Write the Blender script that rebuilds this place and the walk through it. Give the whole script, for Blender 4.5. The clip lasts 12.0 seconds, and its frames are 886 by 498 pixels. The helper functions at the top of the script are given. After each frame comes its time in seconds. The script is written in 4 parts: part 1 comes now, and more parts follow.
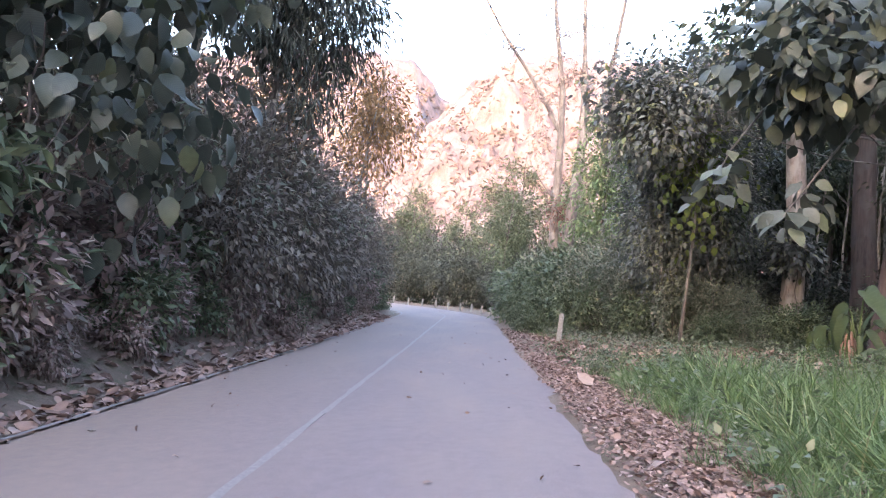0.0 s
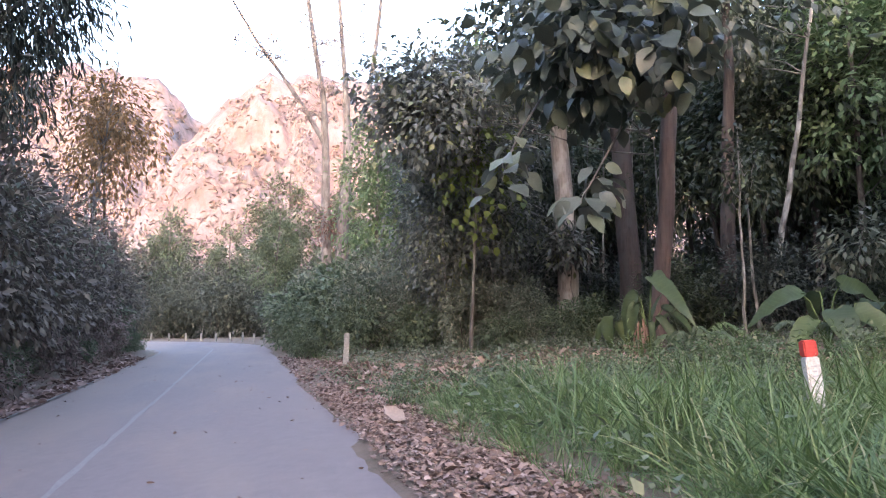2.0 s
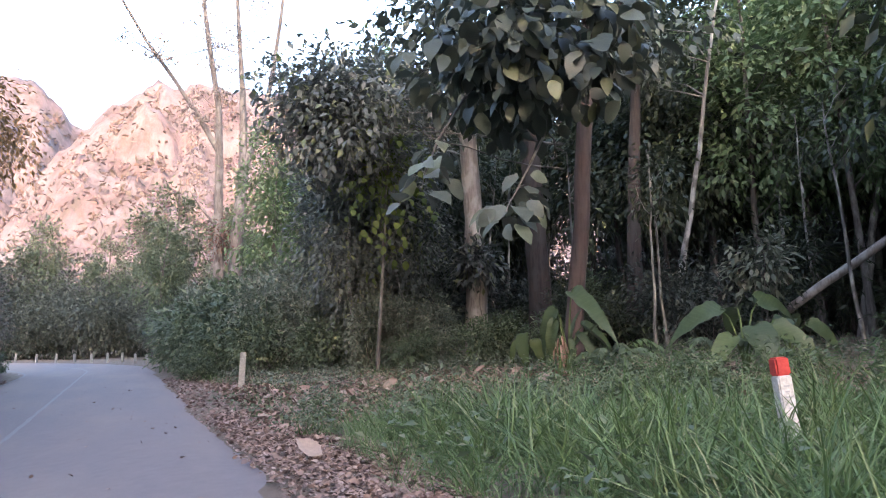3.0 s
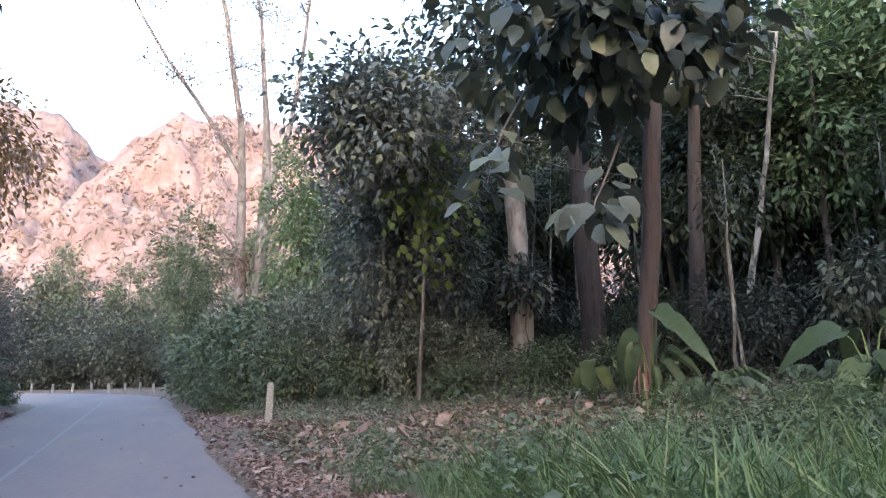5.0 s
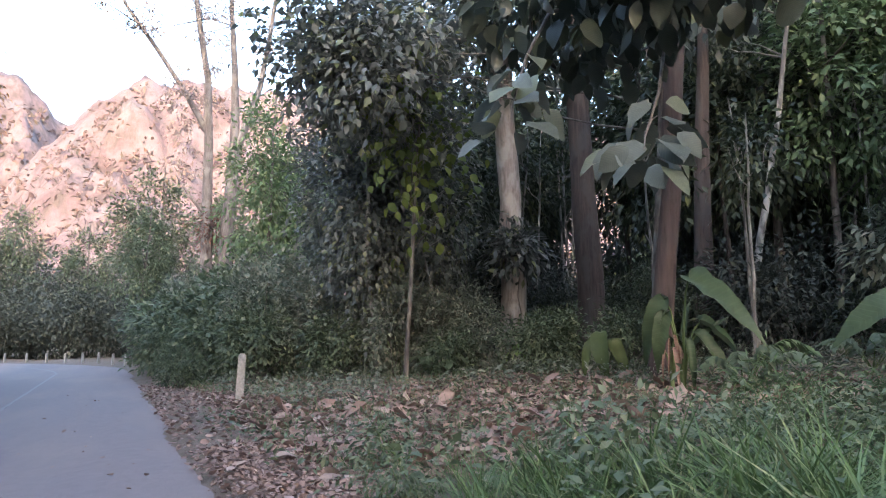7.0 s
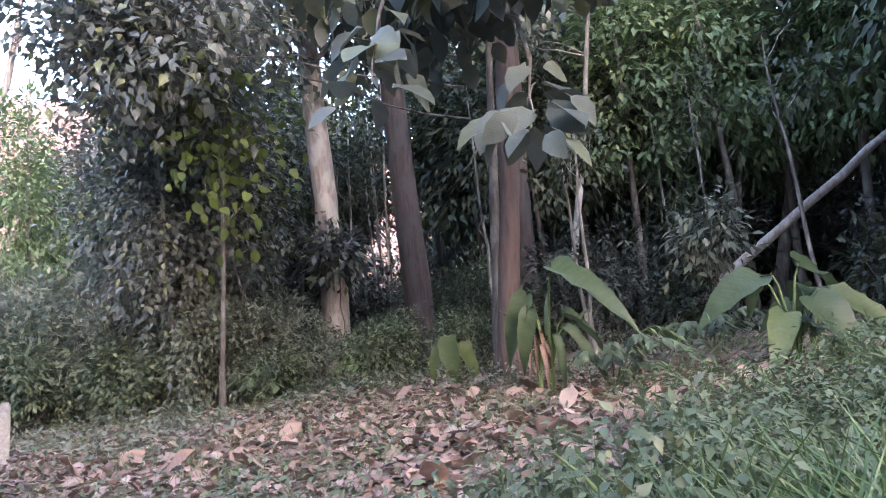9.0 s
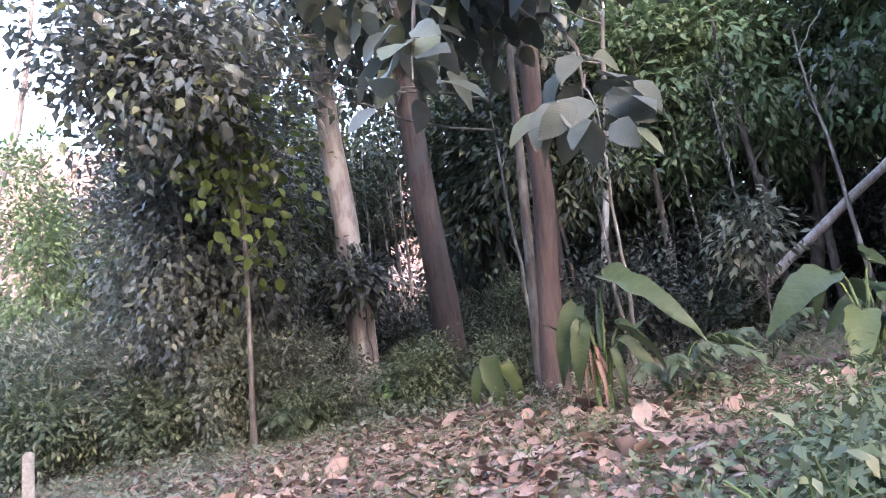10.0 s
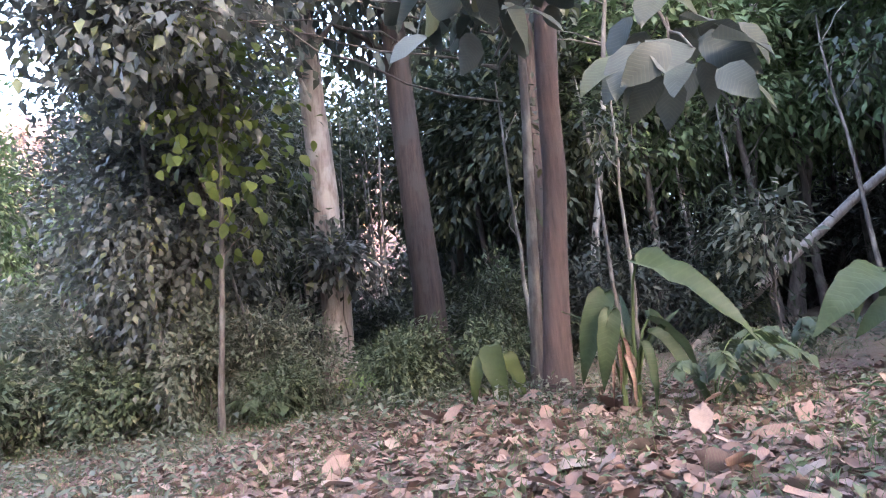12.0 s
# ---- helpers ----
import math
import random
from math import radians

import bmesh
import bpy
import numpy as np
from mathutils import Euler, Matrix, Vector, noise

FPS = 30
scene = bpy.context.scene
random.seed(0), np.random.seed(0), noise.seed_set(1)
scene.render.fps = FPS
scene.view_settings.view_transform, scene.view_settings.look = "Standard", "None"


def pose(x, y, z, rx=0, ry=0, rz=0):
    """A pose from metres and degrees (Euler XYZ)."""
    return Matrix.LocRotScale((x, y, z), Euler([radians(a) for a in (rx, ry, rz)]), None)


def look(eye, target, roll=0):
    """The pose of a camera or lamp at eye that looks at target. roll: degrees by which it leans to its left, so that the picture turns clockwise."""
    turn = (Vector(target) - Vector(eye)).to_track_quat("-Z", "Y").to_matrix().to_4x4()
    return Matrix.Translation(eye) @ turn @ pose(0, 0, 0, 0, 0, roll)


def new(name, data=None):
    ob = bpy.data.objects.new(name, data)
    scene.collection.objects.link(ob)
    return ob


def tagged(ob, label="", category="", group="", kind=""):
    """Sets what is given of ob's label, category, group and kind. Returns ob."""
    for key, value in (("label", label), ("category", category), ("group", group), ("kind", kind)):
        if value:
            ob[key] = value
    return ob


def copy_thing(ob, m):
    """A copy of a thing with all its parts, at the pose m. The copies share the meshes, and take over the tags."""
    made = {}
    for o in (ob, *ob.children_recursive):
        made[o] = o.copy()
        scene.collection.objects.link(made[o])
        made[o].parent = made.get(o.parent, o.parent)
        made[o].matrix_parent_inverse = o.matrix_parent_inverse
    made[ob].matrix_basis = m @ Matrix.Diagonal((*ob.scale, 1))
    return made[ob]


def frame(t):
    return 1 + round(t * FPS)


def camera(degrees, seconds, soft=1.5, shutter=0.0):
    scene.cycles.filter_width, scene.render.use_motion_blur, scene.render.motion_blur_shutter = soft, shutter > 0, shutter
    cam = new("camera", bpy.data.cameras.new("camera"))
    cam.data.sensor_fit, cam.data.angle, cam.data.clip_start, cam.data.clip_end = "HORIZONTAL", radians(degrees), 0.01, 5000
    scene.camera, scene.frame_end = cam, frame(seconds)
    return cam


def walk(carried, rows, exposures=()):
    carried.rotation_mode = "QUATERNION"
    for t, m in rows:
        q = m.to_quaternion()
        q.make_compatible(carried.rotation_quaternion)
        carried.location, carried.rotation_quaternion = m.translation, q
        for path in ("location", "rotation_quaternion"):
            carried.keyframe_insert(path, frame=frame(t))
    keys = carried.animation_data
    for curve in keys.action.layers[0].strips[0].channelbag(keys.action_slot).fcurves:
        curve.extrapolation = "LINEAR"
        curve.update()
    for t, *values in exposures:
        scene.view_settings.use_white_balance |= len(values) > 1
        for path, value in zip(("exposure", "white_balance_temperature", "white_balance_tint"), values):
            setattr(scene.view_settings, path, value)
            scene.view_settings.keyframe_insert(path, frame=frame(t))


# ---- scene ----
cam = camera(64.6, 12.0, 1.1)
METRES, EYE, TILT, LEAN, TURN = 12.5, 1.5, 3.5, -5.5, 0.0
ROWS = [
    (0.0, 0.0, 0.0, 0.0, 0.0, 0.0, -0.0),
    (0.5, -0.0016, 0.0543, -0.0067, -3.25, 0.03, 5.14),
    (1.0, 0.0024, 0.1045, -0.0103, -6.55, -0.62, 3.18),
    (1.5, 0.0065, 0.1551, -0.0121, -13.85, 0.37, 4.96),
    (2.0, 0.0143, 0.2072, -0.015, -18.61, 0.8, 4.62),
    (2.5, 0.019, 0.2629, -0.0193, -25.98, 1.88, 7.8),
    (3.0, 0.0183, 0.3043, -0.0228, -27.12, 1.66, 4.01),
    (5.0, 0.039, 0.4905, -0.0378, -25.59, 4.1, 4.22),
    (5.5, 0.0444, 0.5285, -0.0408, -25.7, 1.57, 4.69),
    (6.0, 0.0499, 0.5688, -0.0446, -25.24, 1.28, 6.4),
    (6.5, 0.0572, 0.6091, -0.0485, -25.61, 1.55, 4.25),
    (8.5, 0.0804, 0.7716, -0.0583, -41.37, 1.24, 6.39),
    (9.0, 0.0866, 0.8055, -0.059, -45.11, 1.11, 6.76),
    (9.5, 0.0881, 0.837, -0.0617, -44.79, 3.5, 9.72),
    (10.0, 0.0979, 0.871, -0.0646, -44.14, 3.32, 9.9),
    (10.5, 0.103, 0.9047, -0.0661, -41.71, 2.42, 9.66),
    (11.0, 0.1113, 0.9385, -0.0686, -41.59, 1.96, 8.81),
    (11.5, 0.1188, 0.9665, -0.0701, -42.58, 1.87, 6.42),
    (12.0, 0.1223, 0.9859, -0.067, -47.84, 1.86, 7.03),
]
walk(cam, [(t, pose(0, 0, EYE, TILT, LEAN, TURN) @ pose(METRES * x, METRES * y, METRES * z, 90 + pitch, roll, yaw)) for t, x, y, z, yaw, pitch, roll in ROWS],
     [(0.0, 4.12, 6480, 25), (1.5, 3.98, 6400, 25), (3.0, 3.65, 6200, 22), (6.5, 3.58, 6050, 17), (8.5, 3.78, 6050, 23), (9.0, 4.34, 6050, 26), (9.5, 4.52, 6080, 28), (10.5, 4.64, 6120, 29), (12.0, 4.58, 6120, 27)])

# ---- world, sun, exposure ----
world = bpy.data.worlds.new("sky")
scene.world = world
world.use_nodes = True
wn = world.node_tree
bg = wn.nodes["Background"]
sky = wn.nodes.new("ShaderNodeTexSky")
sky.sky_type = "NISHITA"
sky.sun_disc = False
SUN_EL, SUN_AZ = radians(9.0), radians(205.0)   # low, behind the walker
sky.sun_elevation, sky.sun_rotation = SUN_EL, SUN_AZ
sky.air_density, sky.dust_density, sky.ozone_density = 1.0, 3.0, 1.0
wn.links.new(sky.outputs[0], bg.inputs[0])
bg.inputs[1].default_value = 0.15
sun = new("sun", bpy.data.lights.new("sun", "SUN"))
sun.data.energy, sun.data.angle, sun.data.color = 0.4, radians(0.5), (1.0, 0.69, 0.69)
sun_from = Vector((math.sin(SUN_AZ) * math.cos(SUN_EL), math.cos(SUN_AZ) * math.cos(SUN_EL), math.sin(SUN_EL)))
sun.matrix_world = look(sun_from * 50, (0, 0, 0))

# ---- materials ----
def material(name):
    m = bpy.data.materials.new(name)
    m.use_nodes = True
    nt = m.node_tree
    return m, nt, nt.nodes["Principled BSDF"]


def ramp(nt, src, stops):
    r = nt.nodes.new("ShaderNodeValToRGB")
    while len(r.color_ramp.elements) < len(stops):
        r.color_ramp.elements.new(0.5)
    for e, (p, c) in zip(r.color_ramp.elements, stops):
        e.position, e.color = p, (*c, 1)
    nt.links.new(src, r.inputs[0])
    return r.outputs[0]


def noise_tex(nt, scale, detail=4, rough=0.6, vec=None):
    n = nt.nodes.new("ShaderNodeTexNoise")
    n.inputs["Scale"].default_value, n.inputs["Detail"].default_value, n.inputs["Roughness"].default_value = scale, detail, rough
    if vec is not None:
        nt.links.new(vec, n.inputs["Vector"])
    return n.outputs["Fac"]


def mix(nt, fac, a, b, blend="MIX"):
    n = nt.nodes.new("ShaderNodeMix")
    n.data_type, n.blend_type = "RGBA", blend
    for sock, v in ((n.inputs[0], fac), (n.inputs[6], a), (n.inputs[7], b)):
        if hasattr(v, "is_output"):
            nt.links.new(v, sock)
        else:
            sock.default_value = v if isinstance(v, (int, float)) else (*v, 1)
    return n.outputs[2]


def bump(nt, bsdf, height, strength, dist=0.02):
    b = nt.nodes.new("ShaderNodeBump")
    b.inputs["Strength"].default_value, b.inputs["Distance"].default_value = strength, dist
    nt.links.new(height, b.inputs["Height"])
    nt.links.new(b.outputs[0], bsdf.inputs["Normal"])


def coords(nt, kind="Object", scale=(1, 1, 1)):
    tc = nt.nodes.new("ShaderNodeTexCoord")
    mp = nt.nodes.new("ShaderNodeMapping")
    mp.inputs["Scale"].default_value = scale
    nt.links.new(tc.outputs[kind], mp.inputs[0])
    return mp.outputs[0]


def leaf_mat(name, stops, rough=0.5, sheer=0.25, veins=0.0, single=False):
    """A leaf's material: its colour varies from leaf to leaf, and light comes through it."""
    m, nt, b = material(name)
    if single:
        rnd = nt.nodes.new("ShaderNodeObjectInfo").outputs["Random"]
    else:
        rnd = nt.nodes.new("ShaderNodeNewGeometry").outputs["Random Per Island"]
    col = ramp(nt, rnd, stops)
    big = noise_tex(nt, 0.35, 3, 0.6, coords(nt))
    col = mix(nt, big, col, mix(nt, 0.45, col, stops[0][1]))
    blotch = noise_tex(nt, 9, 4, 0.7, coords(nt))
    col = mix(nt, 0.55, col, ramp(nt, blotch, ((0.3, (0.55, 0.55, 0.55)), (0.7, (1.0, 1.0, 1.0)))), "MULTIPLY")
    if veins:
        uv = nt.nodes.new("ShaderNodeUVMap")
        sp = nt.nodes.new("ShaderNodeSeparateXYZ")
        nt.links.new(uv.outputs[0], sp.inputs[0])
        ab = nt.nodes.new("ShaderNodeMath")
        ab.operation = "ABSOLUTE"
        nt.links.new(sp.outputs[1], ab.inputs[0])
        sl = nt.nodes.new("ShaderNodeMath")
        sl.operation = "MULTIPLY_ADD"
        nt.links.new(ab.outputs[0], sl.inputs[0])
        sl.inputs[1].default_value = -0.7
        nt.links.new(sp.outputs[0], sl.inputs[2])
        sn = nt.nodes.new("ShaderNodeMath")
        sn.operation = "MULTIPLY"
        nt.links.new(sl.outputs[0], sn.inputs[0])
        sn.inputs[1].default_value = 85.0
        si = nt.nodes.new("ShaderNodeMath")
        si.operation = "SINE"
        nt.links.new(sn.outputs[0], si.inputs[0])
        v = ramp(nt, si.outputs[0], ((0.55, (0, 0, 0)), (0.95, (1, 1, 1))))
        col = mix(nt, mix(nt, veins, (0, 0, 0), v), col, mix(nt, 0.5, col, (0.35, 0.38, 0.22)))
        bump(nt, b, v, 0.16, 0.006)
    nt.links.new(col, b.inputs["Base Color"])
    b.inputs["Roughness"].default_value = rough
    b.inputs["Specular IOR Level"].default_value = 0.5
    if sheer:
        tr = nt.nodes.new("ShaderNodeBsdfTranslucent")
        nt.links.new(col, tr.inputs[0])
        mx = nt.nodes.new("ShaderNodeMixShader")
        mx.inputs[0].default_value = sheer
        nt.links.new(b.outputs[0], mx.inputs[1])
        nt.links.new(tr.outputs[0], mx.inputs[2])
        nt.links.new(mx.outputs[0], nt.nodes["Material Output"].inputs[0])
    return m


def bark_mat(name, dark, light, spots, stretch=0.25, strength=0.6):
    m, nt, b = material(name)
    long = noise_tex(nt, 14, 6, 0.65, coords(nt, "Object", (1, 1, stretch * 0.4)))
    patch = noise_tex(nt, 2.2, 4, 0.6, coords(nt, "Object", (1, 1, 0.5)))
    col = ramp(nt, long, ((0.3, dark), (0.7, light)))
    col = mix(nt, ramp(nt, patch, ((0.48, (0, 0, 0)), (0.62, (1, 1, 1)))), col, spots)
    nt.links.new(col, b.inputs["Base Color"])
    b.inputs["Roughness"].default_value = 0.9
    bump(nt, b, long, strength, 0.03)
    return m


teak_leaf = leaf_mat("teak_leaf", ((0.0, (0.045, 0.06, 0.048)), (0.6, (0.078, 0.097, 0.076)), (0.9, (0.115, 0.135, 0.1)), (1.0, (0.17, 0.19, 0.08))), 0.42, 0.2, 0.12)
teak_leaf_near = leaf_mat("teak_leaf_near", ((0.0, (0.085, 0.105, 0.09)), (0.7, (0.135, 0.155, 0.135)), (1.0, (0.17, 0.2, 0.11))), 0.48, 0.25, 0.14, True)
# darkened green: the wood's deep shade is put into the leaf colour
shaded_forest_leaf = leaf_mat("shaded_forest_leaf", ((0.0, (0.03, 0.045, 0.026)), (0.7, (0.062, 0.085, 0.048)), (1.0, (0.13, 0.15, 0.065))), 0.5, 0.22)
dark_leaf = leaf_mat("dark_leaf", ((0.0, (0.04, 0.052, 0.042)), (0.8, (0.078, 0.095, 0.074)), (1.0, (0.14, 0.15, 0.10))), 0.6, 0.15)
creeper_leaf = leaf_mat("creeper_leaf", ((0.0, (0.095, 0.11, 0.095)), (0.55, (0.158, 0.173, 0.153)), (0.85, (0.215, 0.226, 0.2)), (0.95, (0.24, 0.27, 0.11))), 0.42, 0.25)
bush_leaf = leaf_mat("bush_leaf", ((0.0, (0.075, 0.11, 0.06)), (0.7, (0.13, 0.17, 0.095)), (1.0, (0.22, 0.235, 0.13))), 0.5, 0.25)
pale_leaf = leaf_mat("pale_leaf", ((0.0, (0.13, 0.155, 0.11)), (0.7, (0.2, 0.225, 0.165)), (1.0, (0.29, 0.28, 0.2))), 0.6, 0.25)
# greyed green: distance haze is put into the leaf colour
hazy_far_leaf = leaf_mat("hazy_far_leaf", ((0.0, (0.055, 0.065, 0.05)), (0.7, (0.09, 0.105, 0.075)), (1.0, (0.15, 0.15, 0.10))), 0.6, 0.2)
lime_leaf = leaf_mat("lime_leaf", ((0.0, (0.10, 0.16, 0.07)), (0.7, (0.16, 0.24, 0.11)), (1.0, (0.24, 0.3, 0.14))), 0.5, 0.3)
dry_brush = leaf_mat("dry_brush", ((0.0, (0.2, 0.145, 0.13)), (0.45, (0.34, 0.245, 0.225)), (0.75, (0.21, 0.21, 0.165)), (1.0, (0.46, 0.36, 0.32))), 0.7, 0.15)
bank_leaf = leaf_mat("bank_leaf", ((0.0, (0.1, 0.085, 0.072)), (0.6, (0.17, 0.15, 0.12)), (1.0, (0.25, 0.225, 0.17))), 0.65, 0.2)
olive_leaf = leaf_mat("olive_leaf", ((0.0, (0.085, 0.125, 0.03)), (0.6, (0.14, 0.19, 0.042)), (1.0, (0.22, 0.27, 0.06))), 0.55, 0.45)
# dry leaf tones kept pink and low in contrast, with haze painted in
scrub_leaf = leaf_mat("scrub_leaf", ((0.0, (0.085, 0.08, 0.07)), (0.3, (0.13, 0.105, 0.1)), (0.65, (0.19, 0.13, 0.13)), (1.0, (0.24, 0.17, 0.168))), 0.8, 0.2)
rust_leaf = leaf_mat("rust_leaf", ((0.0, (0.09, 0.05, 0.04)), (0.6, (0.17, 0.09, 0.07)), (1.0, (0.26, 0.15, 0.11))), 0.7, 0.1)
# orange base colour paints in low sunlight that doesn't reach this tree
sunlit_amber_leaf = leaf_mat("sunlit_amber_leaf", ((0.0, (0.12, 0.075, 0.03)), (0.6, (0.26, 0.15, 0.06)), (1.0, (0.4, 0.23, 0.10))), 0.55, 0.45)
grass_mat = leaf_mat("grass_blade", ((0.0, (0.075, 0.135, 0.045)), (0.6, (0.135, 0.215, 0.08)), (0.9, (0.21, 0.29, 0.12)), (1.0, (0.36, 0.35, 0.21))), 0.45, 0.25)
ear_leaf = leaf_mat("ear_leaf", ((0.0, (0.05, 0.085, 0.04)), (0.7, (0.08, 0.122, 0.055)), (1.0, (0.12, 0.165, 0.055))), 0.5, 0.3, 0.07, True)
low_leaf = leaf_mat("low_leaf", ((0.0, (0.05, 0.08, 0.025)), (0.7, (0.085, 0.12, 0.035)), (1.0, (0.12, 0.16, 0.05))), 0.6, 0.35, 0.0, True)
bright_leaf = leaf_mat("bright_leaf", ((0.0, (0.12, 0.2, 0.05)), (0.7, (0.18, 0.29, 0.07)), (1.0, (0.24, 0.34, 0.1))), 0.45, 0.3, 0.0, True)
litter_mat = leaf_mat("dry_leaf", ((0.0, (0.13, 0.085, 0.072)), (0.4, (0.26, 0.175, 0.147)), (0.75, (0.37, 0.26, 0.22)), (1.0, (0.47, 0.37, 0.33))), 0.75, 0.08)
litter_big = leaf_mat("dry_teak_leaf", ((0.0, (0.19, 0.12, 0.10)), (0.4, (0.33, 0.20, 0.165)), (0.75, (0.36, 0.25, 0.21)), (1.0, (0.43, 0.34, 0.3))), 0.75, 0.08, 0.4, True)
bark_pale = bark_mat("pale_bark", (0.18, 0.15, 0.13), (0.36, 0.32, 0.29), (0.42, 0.39, 0.36), 0.3, 0.4)
bark_tall = bark_mat("tall_tree_bark", (0.085, 0.07, 0.066), (0.19, 0.165, 0.155), (0.22, 0.2, 0.19), 0.3, 0.4)
bark_grey = bark_mat("grey_bark", (0.06, 0.052, 0.048), (0.16, 0.14, 0.125), (0.22, 0.21, 0.19))
bark_brown = bark_mat("brown_bark", (0.033, 0.026, 0.024), (0.09, 0.067, 0.059), (0.07, 0.061, 0.056))
bark_red = bark_mat("reddish_bark", (0.045, 0.034, 0.034), (0.11, 0.078, 0.075), (0.085, 0.07, 0.068))
bark_lichen = bark_mat("lichened_bark", (0.09, 0.085, 0.08), (0.22, 0.205, 0.19), (0.38, 0.37, 0.34))
stem_dry = bark_mat("dry_stem", (0.10, 0.07, 0.05), (0.24, 0.17, 0.12), (0.16, 0.12, 0.09))
stem_green = bark_mat("green_stem", (0.07, 0.11, 0.04), (0.14, 0.19, 0.08), (0.12, 0.15, 0.07), 0.2, 0.2)

soil, nt, b = material("forest_soil")
P = coords(nt)
n1, n2 = noise_tex(nt, 0.7, 6, 0.65, P), noise_tex(nt, 16, 6, 0.75, P)
col = mix(nt, n2, ramp(nt, n1, ((0.35, (0.075, 0.055, 0.042)), (0.62, (0.15, 0.115, 0.09)))), (0.2, 0.155, 0.125))
col = mix(nt, ramp(nt, noise_tex(nt, 1.9, 5, 0.7, P), ((0.52, (0, 0, 0)), (0.7, (0.7, 0.7, 0.7)))), col, (0.055, 0.075, 0.03))
nt.links.new(col, b.inputs["Base Color"])
b.inputs["Roughness"].default_value = 0.95
bump(nt, b, n2, 0.9, 0.05)

asphalt, nt, b = material("worn_asphalt")
P = coords(nt)
sep = nt.nodes.new("ShaderNodeSeparateXYZ")
nt.links.new(P, sep.inputs[0])
fine, mid, wide = noise_tex(nt, 160, 3, 0.7, P), noise_tex(nt, 7, 6, 0.7, P), noise_tex(nt, 0.5, 4, 0.6, coords(nt, "Object", (1, 0.3, 1)))
col = ramp(nt, fine, ((0.3, (0.132, 0.11, 0.114)), (0.7, (0.24, 0.203, 0.207))))
col = mix(nt, 0.5, col, ramp(nt, mid, ((0.3, (0.62, 0.62, 0.63)), (0.7, (1.0, 1.0, 1.0)))), "MULTIPLY")
col = mix(nt, ramp(nt, wide, ((0.45, (0, 0, 0)), (0.7, (0.55, 0.55, 0.55)))), col, (0.235, 0.19, 0.165))
dust = nt.nodes.new("ShaderNodeMapRange")
dust.inputs["From Min"].default_value, dust.inputs["From Max"].default_value = -1.2, -4.2
nt.links.new(sep.outputs[0], dust.inputs["Value"])
col = mix(nt, mix(nt, 1.0, dust.outputs[0], ramp(nt, mid, ((0.3, (0.45, 0.45, 0.45)), (0.7, (1.0, 1.0, 1.0)))), "MULTIPLY"), col, (0.25, 0.19, 0.155))
nt.links.new(col, b.inputs["Base Color"])
b.inputs["Roughness"].default_value = 0.8
bump(nt, b, fine, 0.5, 0.006)

paint, nt, b = material("worn_line_paint")
P = coords(nt)
wear = noise_tex(nt, 22, 6, 0.8, P)
nt.links.new(ramp(nt, wear, ((0.45, (0.175, 0.168, 0.172)), (0.68, (0.27, 0.255, 0.25)))), b.inputs["Base Color"])
b.inputs["Roughness"].default_value = 0.8

# rock greys tinted pink: the mountain's haze is put into the base colour
rock, nt, b = material("hazy_pink_rock_and_scrub")
P = coords(nt)
r1, r2 = noise_tex(nt, 0.035, 8, 0.65, P), noise_tex(nt, 0.16, 6, 0.7, coords(nt, "Object", (1, 1, 0.35)))
col = ramp(nt, r1, ((0.35, (0.09, 0.066, 0.074)), (0.5, (0.15, 0.114, 0.126)), (0.68, (0.135, 0.128, 0.145))))
col = mix(nt, ramp(nt, r2, ((0.45, (0, 0, 0)), (0.62, (0.6, 0.6, 0.6)))), col, (0.04, 0.042, 0.036))
nt.links.new(col, b.inputs["Base Color"])
b.inputs["Roughness"].default_value = 0.95
bump(nt, b, r2, 0.45, 4.0)


def plain(name, dark, light, scale=25, rough=0.75, strength=0.3):
    m, nt, b = material(name)
    n = noise_tex(nt, scale, 6, 0.7, coords(nt))
    nt.links.new(ramp(nt, n, ((0.35, dark), (0.65, light))), b.inputs["Base Color"])
    b.inputs["Roughness"].default_value = rough
    bump(nt, b, n, strength, 0.01)
    return m


white_paint = plain("weathered_white_paint", (0.42, 0.4, 0.38), (0.68, 0.66, 0.64))
red_paint = plain("faded_red_paint", (0.38, 0.03, 0.025), (0.52, 0.06, 0.045))
grey_ink = plain("grey_lettering", (0.33, 0.33, 0.34), (0.42, 0.42, 0.42))
concrete = plain("post_concrete", (0.19, 0.185, 0.17), (0.36, 0.345, 0.325), 14)

# ---- building helpers ----
rng = np.random.default_rng(7)


def unit(v):
    return v / np.maximum(np.linalg.norm(v, axis=-1, keepdims=True), 1e-9)


def put(name, mesh, mat, parent=None, at=None, label=""):
    ob = new(name, mesh)
    if mat:
        mesh.materials.append(mat)
    if parent:
        ob.parent = parent
    if at is not None:
        ob.location = at
    return tagged(ob, label)


def part(name, bm, mat, parent, label=""):
    mesh = bpy.data.meshes.new(name)
    bm.to_mesh(mesh)
    bm.free()
    return put(name, mesh, mat, parent, None, label)


